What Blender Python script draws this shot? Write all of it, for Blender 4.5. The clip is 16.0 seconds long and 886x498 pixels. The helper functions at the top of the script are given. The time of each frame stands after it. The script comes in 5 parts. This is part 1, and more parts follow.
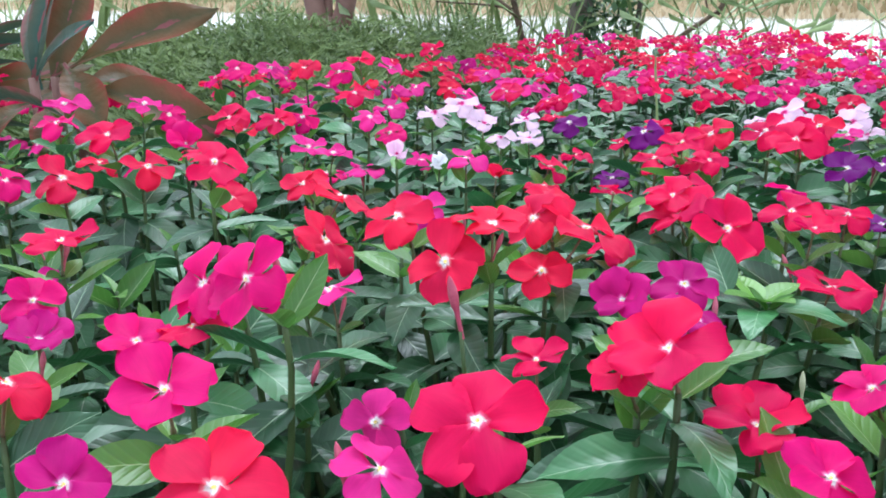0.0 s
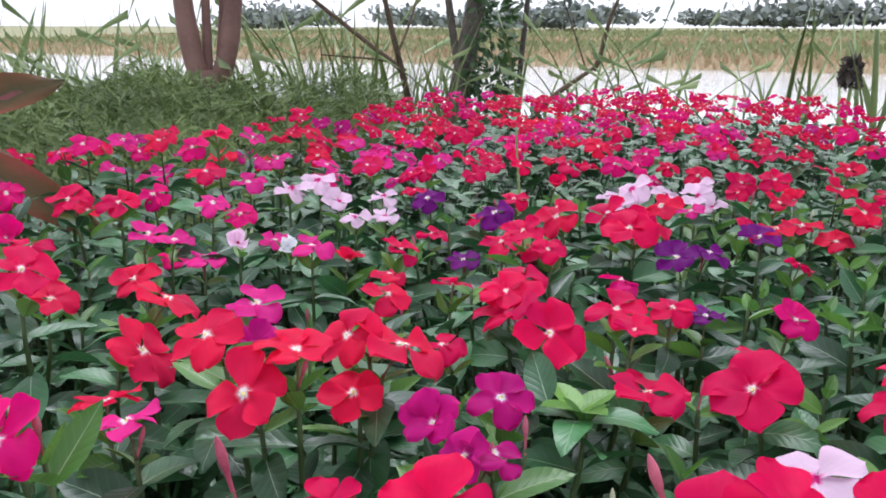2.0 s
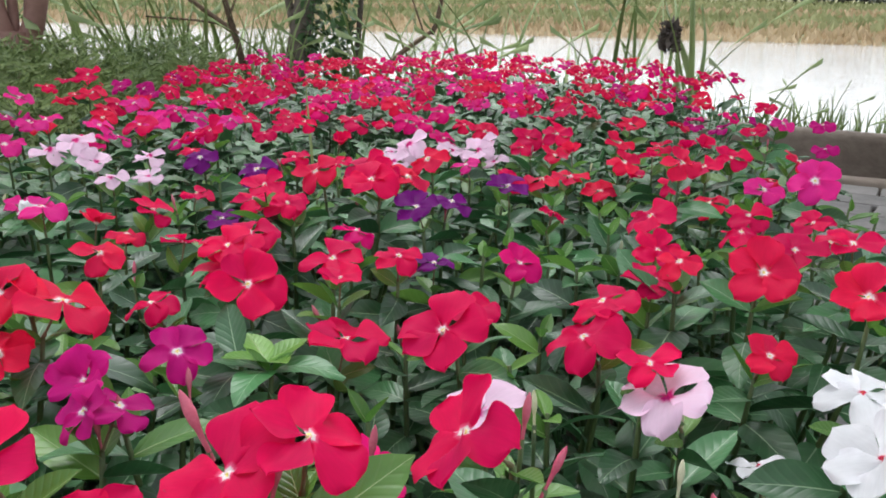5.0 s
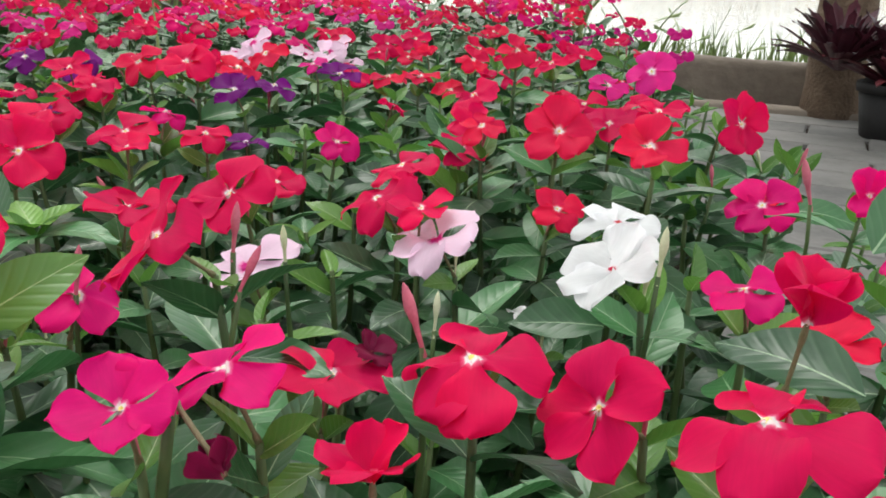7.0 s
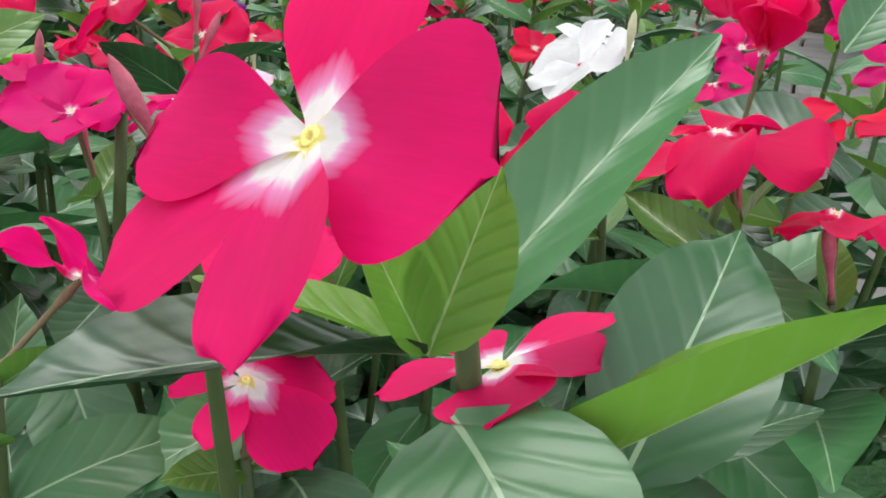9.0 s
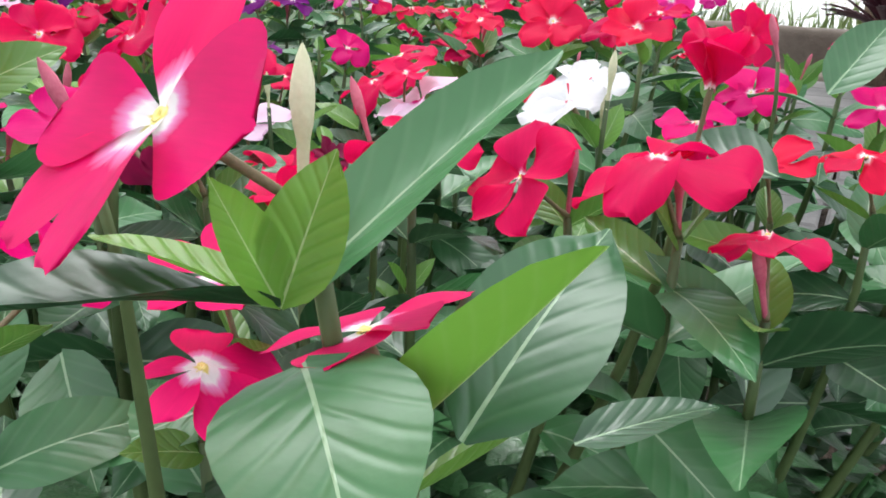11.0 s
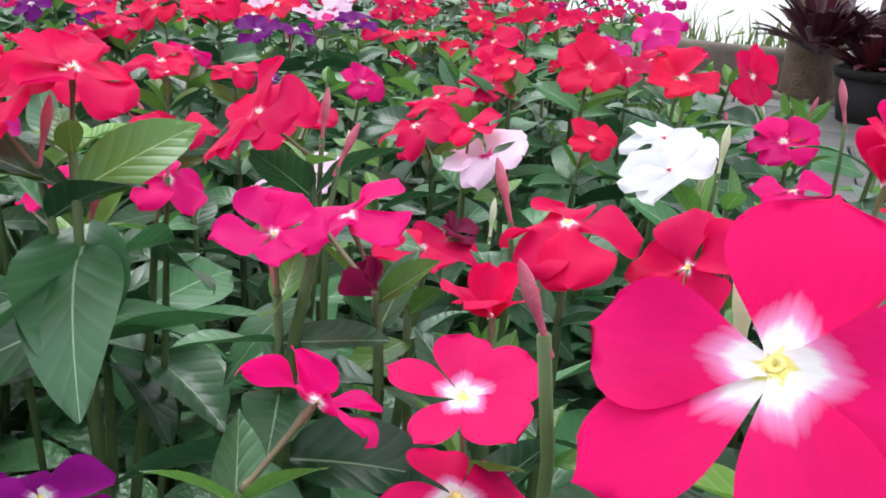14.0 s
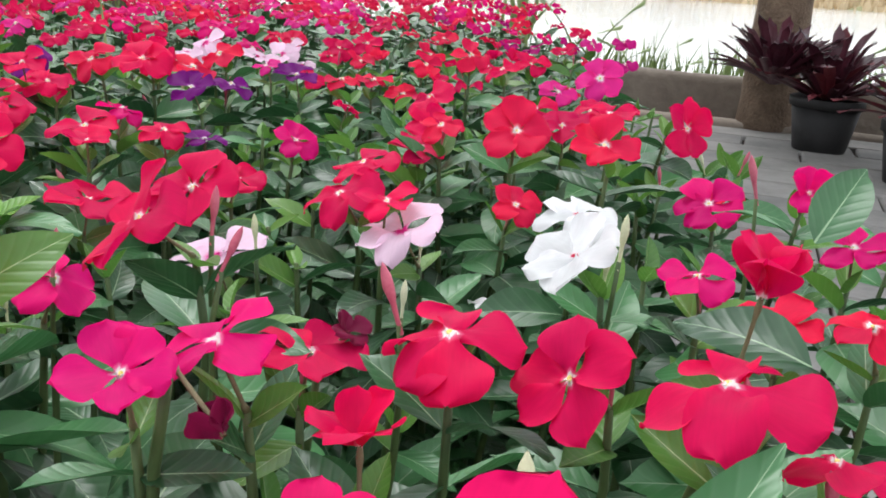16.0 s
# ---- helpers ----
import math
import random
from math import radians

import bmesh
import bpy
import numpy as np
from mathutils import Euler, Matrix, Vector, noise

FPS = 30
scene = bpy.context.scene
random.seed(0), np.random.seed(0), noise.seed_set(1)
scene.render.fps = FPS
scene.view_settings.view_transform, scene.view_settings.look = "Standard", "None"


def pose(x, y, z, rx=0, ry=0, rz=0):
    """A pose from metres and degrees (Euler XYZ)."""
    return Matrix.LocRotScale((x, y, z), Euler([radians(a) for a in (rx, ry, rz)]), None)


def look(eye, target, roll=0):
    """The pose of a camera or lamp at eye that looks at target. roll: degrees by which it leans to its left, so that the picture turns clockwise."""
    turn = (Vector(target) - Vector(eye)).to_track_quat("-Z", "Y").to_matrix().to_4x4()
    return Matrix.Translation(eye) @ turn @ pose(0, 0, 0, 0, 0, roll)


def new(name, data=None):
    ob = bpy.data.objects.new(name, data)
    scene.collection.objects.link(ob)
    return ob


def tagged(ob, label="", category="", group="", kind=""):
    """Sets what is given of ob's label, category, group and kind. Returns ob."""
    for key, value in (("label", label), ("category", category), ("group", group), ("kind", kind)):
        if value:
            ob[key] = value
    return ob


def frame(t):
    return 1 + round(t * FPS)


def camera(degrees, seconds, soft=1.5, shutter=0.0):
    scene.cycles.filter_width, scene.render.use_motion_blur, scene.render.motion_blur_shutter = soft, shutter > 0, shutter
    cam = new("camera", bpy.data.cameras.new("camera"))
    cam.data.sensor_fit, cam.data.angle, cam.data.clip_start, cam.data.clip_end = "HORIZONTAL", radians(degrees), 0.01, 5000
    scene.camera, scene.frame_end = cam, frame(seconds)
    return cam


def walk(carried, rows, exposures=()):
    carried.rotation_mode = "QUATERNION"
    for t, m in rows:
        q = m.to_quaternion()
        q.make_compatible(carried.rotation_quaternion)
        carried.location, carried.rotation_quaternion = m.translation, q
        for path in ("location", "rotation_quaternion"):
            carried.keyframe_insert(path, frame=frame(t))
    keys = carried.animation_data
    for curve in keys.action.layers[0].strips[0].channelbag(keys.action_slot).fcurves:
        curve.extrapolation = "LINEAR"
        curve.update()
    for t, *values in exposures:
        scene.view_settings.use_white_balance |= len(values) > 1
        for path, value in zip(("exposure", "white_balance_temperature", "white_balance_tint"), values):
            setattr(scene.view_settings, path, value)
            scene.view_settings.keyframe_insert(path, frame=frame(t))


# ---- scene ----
# Lens, path: seconds, eye in metres, then yaw, pitch and roll in degrees.
cam = camera(55.26, 16.0, 1.8)
PATH = [
    (0, 0.0069, 0.0029, 0.5853, 1.07, -16.60, -0.15),
    (0.5, 0.0158, 0.0084, 0.6041, -0.14, -15.38, -0.05),
    (1, 0.0197, 0.0110, 0.6204, -1.38, -14.33, 0.01),
    (1.5, 0.0348, 0.0163, 0.6231, -3.59, -14.10, 0.37),
    (2, 0.0605, 0.0239, 0.6266, -6.07, -13.62, 0.73),
    (2.5, 0.0761, 0.0242, 0.6266, -7.89, -13.64, 0.62),
    (3, 0.0965, 0.0230, 0.6265, -9.34, -13.93, 0.43),
    (5.5, 0.2025, 0.0067, 0.6002, -17.50, -16.30, 1.37),
    (6, 0.2272, -0.0006, 0.5857, -19.50, -17.20, 1.51),
    (6.5, 0.2358, -0.0091, 0.5722, -20.84, -18.39, 1.78),
    (7, 0.2516, -0.0132, 0.5581, -22.05, -19.39, 1.85),
    (7.5, 0.2583, -0.0239, 0.5480, -23.10, -20.40, 1.92),
    (8, 0.2636, -0.0291, 0.5335, -23.49, -21.42, 1.70),
    (8.5, 0.2598, -0.0337, 0.5181, -23.32, -23.02, 2.10),
    (9, 0.2554, -0.0382, 0.5043, -22.54, -23.83, 1.60),
    (11.5, 0.2762, -0.0703, 0.5029, -17.51, -20.04, 0.92),
    (12, 0.2684, -0.0663, 0.5148, -17.14, -19.94, -0.27),
    (12.5, 0.2471, -0.0564, 0.5157, -18.07, -20.66, 1.10),
    (13, 0.2268, -0.0479, 0.5184, -19.07, -20.75, 2.40),
    (13.5, 0.2154, -0.0377, 0.5182, -21.79, -20.66, 3.07),
    (14, 0.2017, -0.0252, 0.5252, -24.20, -20.26, 3.48),
    (14.5, 0.2053, -0.0184, 0.5332, -25.91, -19.70, 3.64),
    (15, 0.2233, -0.0276, 0.5279, -27.33, -19.97, 3.47),
    (15.5, 0.2271, -0.0274, 0.5385, -27.14, -19.49, 3.05),
    (16, 0.2348, -0.0234, 0.5528, -26.08, -18.60, 3.39),
]


def aim(yaw, pitch):
    y, p = radians(yaw), radians(pitch)
    return Vector((-math.sin(y) * math.cos(p), math.cos(y) * math.cos(p), math.sin(p)))


walk(cam, [(t, look((x, y, z), Vector((x, y, z)) + aim(yaw, pitch), roll)) for t, x, y, z, yaw, pitch, roll in PATH],
     [(0, 1.01, 5500, 9), (0.8, 0.87, 5700, 11), (1.5, 0.71, 5850, 16), (2.5, 0.52, 5900, 19), (5.5, 0.53, 6350, 11), (7, 0.63, 6600, 8), (9, 0.75, 6450, 10), (11.5, 1.01, 6150, 15), (12.2, 1.0, 6050, 18), (13.5, 0.97, 6050, 15), (16, 0.77, 6300, 11)])

# ---- world and sun: a bright overcast day ----
world = bpy.data.worlds.new("overcast")
scene.world = world
world.use_nodes = True
wn, wl = world.node_tree.nodes, world.node_tree.links
sky = wn.new("ShaderNodeTexSky")
sky.sky_type = "NISHITA"
sky.sun_disc = False
sky.sun_elevation, sky.sun_rotation = radians(65), radians(13)
sky.air_density, sky.dust_density = 1.0, 4.0
pale = wn.new("ShaderNodeHueSaturation")
pale.inputs["Saturation"].default_value = 0.22
wl.new(sky.outputs["Color"], pale.inputs["Color"])
cloud = wn.new("ShaderNodeMix")  # the even white of the cloud cover
cloud.data_type = "RGBA"
cloud.inputs[0].default_value = 0.7
cloud.inputs[7].default_value = (3.7, 3.78, 3.85, 1)
wl.new(pale.outputs["Color"], cloud.inputs[6])
wl.new(cloud.outputs[2], wn["Background"].inputs["Color"])
wn["Background"].inputs["Strength"].default_value = 0.26
sun = new("sun", bpy.data.lights.new("sun", "SUN"))
sun.data.energy, sun.data.angle, sun.data.color = 1.4, radians(32), (1.0, 0.98, 0.95)
sun.matrix_world = look((1.2, 5.0, 11.0), (0.0, 0.0, 0.0))

rng = random.Random(11)


# ---- materials ----
def material(name, rough=0.6, spec=0.4):
    m = bpy.data.materials.new(name)
    m.use_nodes = True
    b = m.node_tree.nodes["Principled BSDF"]
    b.inputs["Roughness"].default_value = rough
    b.inputs["Specular IOR Level"].default_value = spec
    return m, m.node_tree.nodes, m.node_tree.links, b


def ramp(nodes, stops, mode="LINEAR"):
    r = nodes.new("ShaderNodeValToRGB")
    r.color_ramp.interpolation = mode
    while len(r.color_ramp.elements) < len(stops):
        r.color_ramp.elements.new(0.5)
    for e, (p, c) in zip(r.color_ramp.elements, stops):
        e.position, e.color = p, (*c, 1)
    return r


def calc(nodes, links, op, a, b=None, c=None):
    n = nodes.new("ShaderNodeMath")
    n.operation = op
    for slot, v in zip(n.inputs, (a, b, c)):
        if v is None:
            continue
        if isinstance(v, (int, float)):
            slot.default_value = v
        else:
            links.new(v, slot)
    return n.outputs[0]


def mix(nodes, links, fac, a, b):
    n = nodes.new("ShaderNodeMix")
    n.data_type = "RGBA"
    for slot, v in ((n.inputs[0], fac), (n.inputs[6], a), (n.inputs[7], b)):
        if isinstance(v, (int, float)):
            slot.default_value = v
        elif isinstance(v, tuple):
            slot.default_value = (*v, 1)
        else:
            links.new(v, slot)
    return n.outputs[2]


def bump(nodes, links, b, height, strength, distance):
    n = nodes.new("ShaderNodeBump")
    n.inputs["Strength"].default_value, n.inputs["Distance"].default_value = strength, distance
    links.new(height, n.inputs["Height"])
    links.new(n.outputs["Normal"], b.inputs["Normal"])


def noise_tex(nodes, links, scale, detail=3.0, vector=None):
    n = nodes.new("ShaderNodeTexNoise")
    n.inputs["Scale"].default_value, n.inputs["Detail"].default_value = scale, detail
    if vector is not None:
        links.new(vector, n.inputs["Vector"])
    return n


def thin(m, nodes, links, b, colour, share):
    """Lets light through a petal or a leaf."""
    t = nodes.new("ShaderNodeBsdfTranslucent")
    if isinstance(colour, tuple):
        t.inputs["Color"].default_value = (*colour, 1)
    else:
        links.new(colour, t.inputs["Color"])
    s = nodes.new("ShaderNodeMixShader")
    s.inputs[0].default_value = share
    links.new(b.outputs[0], s.inputs[1])
    links.new(t.outputs[0], s.inputs[2])
    links.new(s.outputs[0], nodes["Material Output"].inputs["Surface"])


def petal_material(name, colour, halo, eye, eye_r, heart, wedge=0.45):
    """colour of the blade, of the halo round the eye, of the eye and of its heart; the petal is 1 long."""
    m, n, l, b = material(name, 0.55, 0.12)
    b.inputs["Sheen Weight"].default_value = 0.04
    b.inputs["Sheen Roughness"].default_value = 0.4
    b.inputs["Sheen Tint"].default_value = (1.0, 0.85, 0.9, 1)
    co = n.new("ShaderNodeTexCoord").outputs["Object"]
    sep = n.new("ShaderNodeSeparateXYZ")
    l.new(co, sep.inputs[0])
    x, y = sep.outputs[0], sep.outputs[1]
    r = calc(n, l, "POWER", calc(n, l, "ADD", calc(n, l, "MULTIPLY", x, x), calc(n, l, "MULTIPLY", y, y)), 0.5)
    # fine streaks that run out along the petal
    stretch = n.new("ShaderNodeMapping")
    stretch.inputs["Scale"].default_value = (1.2, 11.0, 1.0)
    l.new(co, stretch.inputs["Vector"])
    st = noise_tex(n, l, 2.2, 4.0, stretch.outputs[0])
    r2 = calc(n, l, "ADD", r, calc(n, l, "MULTIPLY", calc(n, l, "SUBTRACT", st.outputs[0], 0.5), eye_r * 0.6))
    r2 = calc(n, l, "ADD", r2, calc(n, l, "MULTIPLY", calc(n, l, "ABSOLUTE", y), wedge))
    rp = ramp(n, [(0.0, heart), (eye_r * 0.38, heart), (eye_r * 0.5, eye), (eye_r * 0.95, eye), (eye_r * 1.2, halo), (min(0.98, eye_r * 1.75), colour)])
    l.new(r2, rp.inputs[0])
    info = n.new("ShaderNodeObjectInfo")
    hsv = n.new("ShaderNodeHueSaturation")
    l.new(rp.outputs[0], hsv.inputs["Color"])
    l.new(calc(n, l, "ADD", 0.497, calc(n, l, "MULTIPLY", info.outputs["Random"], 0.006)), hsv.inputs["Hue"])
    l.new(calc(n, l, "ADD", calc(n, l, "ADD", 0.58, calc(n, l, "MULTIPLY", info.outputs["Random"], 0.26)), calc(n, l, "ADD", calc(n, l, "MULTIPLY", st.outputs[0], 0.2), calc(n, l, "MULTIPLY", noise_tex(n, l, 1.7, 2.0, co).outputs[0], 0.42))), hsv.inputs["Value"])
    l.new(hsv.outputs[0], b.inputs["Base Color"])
    bump(n, l, b, st.outputs[0], 0.15, 0.0004)
    thin(m, n, l, b, hsv.outputs[0], 0.46)
    return m


WHITE, YELLOW = (0.9, 0.86, 0.86), (0.85, 0.72, 0.18)
PETALS = {
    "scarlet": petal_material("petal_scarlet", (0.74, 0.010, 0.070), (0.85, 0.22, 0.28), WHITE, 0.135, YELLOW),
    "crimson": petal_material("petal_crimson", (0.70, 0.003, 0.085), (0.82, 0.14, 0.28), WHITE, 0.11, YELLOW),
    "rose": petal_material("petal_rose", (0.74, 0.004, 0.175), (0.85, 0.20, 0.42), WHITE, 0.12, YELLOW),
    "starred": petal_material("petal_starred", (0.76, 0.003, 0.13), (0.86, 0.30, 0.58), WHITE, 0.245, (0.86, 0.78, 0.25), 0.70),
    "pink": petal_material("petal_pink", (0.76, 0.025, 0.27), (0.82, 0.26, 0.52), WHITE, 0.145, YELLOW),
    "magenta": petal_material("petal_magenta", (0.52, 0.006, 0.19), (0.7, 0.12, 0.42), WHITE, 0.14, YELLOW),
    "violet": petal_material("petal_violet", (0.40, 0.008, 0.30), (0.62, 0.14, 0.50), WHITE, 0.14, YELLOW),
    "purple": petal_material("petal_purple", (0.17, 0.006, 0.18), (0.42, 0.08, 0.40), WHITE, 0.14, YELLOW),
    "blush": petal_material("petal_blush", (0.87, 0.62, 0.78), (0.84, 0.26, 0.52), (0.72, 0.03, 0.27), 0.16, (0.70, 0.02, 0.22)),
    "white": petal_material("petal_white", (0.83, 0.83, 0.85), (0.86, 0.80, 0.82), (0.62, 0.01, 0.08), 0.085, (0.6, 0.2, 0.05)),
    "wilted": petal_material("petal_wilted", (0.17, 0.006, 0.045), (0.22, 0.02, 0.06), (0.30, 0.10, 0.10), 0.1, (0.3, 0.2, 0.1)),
}


def leaf_material(name, dark, light, rib, rough):
    m, n, l, b = material(name, rough, 0.6)
    co = n.new("ShaderNodeTexCoord").outputs["Object"]
    sep = n.new("ShaderNodeSeparateXYZ")
    l.new(co, sep.inputs[0])
    ay = calc(n, l, "ABSOLUTE", sep.outputs[1])
    info = n.new("ShaderNodeObjectInfo")
    ns = noise_tex(n, l, 5.0, 4.0, co)
    t = calc(n, l, "ADD", calc(n, l, "MULTIPLY", calc(n, l, "POWER", info.outputs["Random"], 1.45), 0.85), calc(n, l, "MULTIPLY", ns.outputs[0], 0.3))
    base = mix(n, l, t, dark, light)
    # side veins that bend towards the tip, and the pale midrib
    v = calc(n, l, "SINE", calc(n, l, "MULTIPLY", calc(n, l, "SUBTRACT", sep.outputs[0], calc(n, l, "MULTIPLY", calc(n, l, "POWER", ay, 0.8), 1.0)), 46.0))
    vein = calc(n, l, "POWER", calc(n, l, "ADD", calc(n, l, "MULTIPLY", v, 0.5), 0.5), 9.0)
    base = mix(n, l, calc(n, l, "MULTIPLY", vein, 0.045), base, rib)
    mid = calc(n, l, "LESS_THAN", ay, calc(n, l, "SUBTRACT", 0.0085, calc(n, l, "MULTIPLY", sep.outputs[0], 0.007)))
    base = mix(n, l, calc(n, l, "MULTIPLY", mid, 0.7), base, rib)
    l.new(base, b.inputs["Base Color"])
    h = calc(n, l, "SUBTRACT", calc(n, l, "MULTIPLY", ns.outputs[0], 0.4), calc(n, l, "MULTIPLY", calc(n, l, "POWER", calc(n, l, "ADD", calc(n, l, "MULTIPLY", v, 0.5), 0.5), 3.0), 0.24))
    bump(n, l, b, h, 0.55, 0.0011)
    thin(m, n, l, b, base, 0.17 if name == "leaf_green" else 0.36)
    return m


LEAF = leaf_material("leaf_green", (0.007, 0.032, 0.013), (0.062, 0.210, 0.068), (0.32, 0.47, 0.28), 0.40)
YOUNG = leaf_material("leaf_young", (0.060, 0.17, 0.028), (0.14, 0.31, 0.050), (0.40, 0.55, 0.25), 0.38)

# brighter copy of the young leaf, with the backlit glow put into its greens
YOUNG_BACKLIT = leaf_material("leaf_young_backlit", (0.10, 0.26, 0.030), (0.18, 0.40, 0.050), (0.45, 0.60, 0.28), 0.40)


def mottled(name, dark, light, scale, rough=0.7, spec=0.3, relief=0.4, depth=0.01, coords="Object", per="object", detail=5.0):
    m, n, l, b = material(name, rough, spec)
    co = n.new("ShaderNodeTexCoord").outputs[coords]
    a, c = noise_tex(n, l, scale, detail, co), noise_tex(n, l, scale * 7, 3.0, co)
    if per == "island":
        r = n.new("ShaderNodeNewGeometry").outputs["Random Per Island"]
    else:
        r = n.new("ShaderNodeObjectInfo").outputs["Random"]
    t = calc(n, l, "ADD", calc(n, l, "MULTIPLY", a.outputs[0], 0.7), calc(n, l, "MULTIPLY", calc(n, l, "ADD", c.outputs[0], r), 0.25))
    rp = ramp(n, [(0.3, dark), (0.75, light)])
    l.new(t, rp.inputs[0])
    l.new(rp.outputs[0], b.inputs["Base Color"])
    bump(n, l, b, calc(n, l, "ADD", a.outputs[0], c.outputs[0]), relief, depth)
    return m


STEM = mottled("stem", (0.030, 0.060, 0.022), (0.085, 0.13, 0.045), 30, 0.5, depth=0.0005)
STALK = mottled("flower_tube", (0.09, 0.11, 0.04), (0.20, 0.15, 0.09), 30, 0.5, depth=0.0005)
BUD = mottled("bud_pink", (0.34, 0.03, 0.08), (0.58, 0.16, 0.22), 3, 0.55, depth=0.0005)
BUD_PALE = mottled("bud_pale", (0.40, 0.44, 0.22), (0.66, 0.66, 0.46), 3, 0.55, depth=0.0005)
FOLIAGE = mottled("foliage_far", (0.009, 0.040, 0.016), (0.075, 0.205, 0.070), 14, 0.38, 0.6, per="island")
SOIL = mottled("soil", (0.018, 0.013, 0.010), (0.06, 0.045, 0.032), 9, 0.9, 0.2, 0.8, 0.03)


# ---- building helpers ----
def make_mesh(name, verts, faces, mat, smooth=True):
    me = bpy.data.meshes.new(name)
    me.from_pydata([tuple(v) for v in verts], [], faces)
    me.materials.append(mat)
    if smooth:
        me.polygons.foreach_set("use_smooth", [True] * len(me.polygons))
    me.update()
    return me


def put(name, me, parent=None, m=None, label=""):
    ob = new(name, me)
    if parent is not None:
        ob.parent = parent
    if m is not None:
        ob.matrix_basis = m
    return tagged(ob, label)


def basis(place, along, up, scale=1.0):
    """A pose with x along and z as near to up as can be."""
    x = Vector(along).normalized()
    z = Vector(up) - x * x.dot(Vector(up))
    if z.length < 1e-4:
        z = Vector((0.3, 0.2, 1)) - x * x.dot(Vector((0.3, 0.2, 1)))
    z.normalize()
    y = z.cross(x)
    r = Matrix((x, y, z)).transposed().to_4x4()
    return Matrix.Translation(place) @ r @ Matrix.Scale(scale, 4)


def blade(name, mat, width, half, bend, fold, wave=0.0, nu=7, nv=4, seed=0, twist=0.0, lop=0.0):
    """A leaf or petal along x, 1 long. half(u): half width from 0 to 1; bend: droop; fold: rise of the sides; wave: of the edge."""
    r = random.Random(seed)
    ph = r.uniform(0, 6.28)
    verts, faces = [], []
    for i in range(nu + 1):
        u = i / nu
        w = width * half(u)
        for j in range(nv + 1):
            v = 2 * j / nv - 1
            z = fold * w * abs(v) ** 1.3 - bend * u * u + wave * width * math.sin(7 * u + ph + 2.2 * v) * abs(v)
            y = w * v * (1 + lop * v)
            z += twist * u * y
            verts.append((u * (1 - 0.12 * bend * u) - 0.05 * v * v * u ** 6, y, z))
    for i in range(nu):
        for j in range(nv):
            a = i * (nv + 1) + j
            faces.append((a, a + nv + 1, a + nv + 2, a + 1))
    return make_mesh(name, verts, faces, mat)


def tube(path, radii, sides=6, cap=True):
    """Verts and faces of a tube along a list of places."""
    verts, faces = [], []
    path = [Vector(p) for p in path]
    ref = Vector((0.37, 0.91, 0.18))
    for i, p in enumerate(path):
        d = (path[min(i + 1, len(path) - 1)] - path[max(i - 1, 0)]).normalized()
        a = d.cross(ref).normalized()
        b = d.cross(a)
        for k in range(sides):
            t = 2 * math.pi * k / sides
            verts.append(p + (a * math.cos(t) + b * math.sin(t)) * radii[i])
    for i in range(len(path) - 1):
        for k in range(sides):
            a, b = i * sides + k, i * sides + (k + 1) % sides
            faces.append((a, b, b + sides, a + sides))
    if cap:
        faces.append(tuple(range(sides))[::-1])
        faces.append(tuple(range(len(verts) - sides, len(verts))))
    return verts, faces


def bezier(a, b, c, d, n):
    a, b, c, d = (Vector(p) for p in (a, b, c, d))
    return [a * (1 - t) ** 3 + b * 3 * t * (1 - t) ** 2 + c * 3 * t * t * (1 - t) + d * t ** 3 for t in (i / n for i in range(n + 1))]


def lathe(rings, sides=20, cap_low=True):
    """Verts and faces turned from (radius, z) pairs."""
    verts = [(r * math.cos(2 * math.pi * k / sides), r * math.sin(2 * math.pi * k / sides), z) for r, z in rings for k in range(sides)]
    faces = [(i * sides + k, i * sides + (k + 1) % sides, (i + 1) * sides + (k + 1) % sides, (i + 1) * sides + k)
             for i in range(len(rings) - 1) for k in range(sides)]
    if cap_low:
        faces.append(tuple(range(sides))[::-1])
    return verts, faces


# ---- ground, pond, far bank ----
GROUND = -0.05


def shore(x, y):
    return 0.55 * x + 0.83 * y - 4.9


def height(x, y):
    g = shore(x, y)
    bay = 33 + 2.5 * noise.noise((x * 0.06, y * 0.06, 0))
    if g < 0:
        return GROUND
    if g < 1.6:
        return GROUND - 0.65 * (g / 1.6) ** 1.5
    if g < bay - 2:
        return GROUND - 0.65
    if g < bay + 1:
        return GROUND - 0.65 + 0.55 * (g - bay + 2) / 3
    return GROUND - 0.1 + 0.034 * min(g - bay - 1, 130)


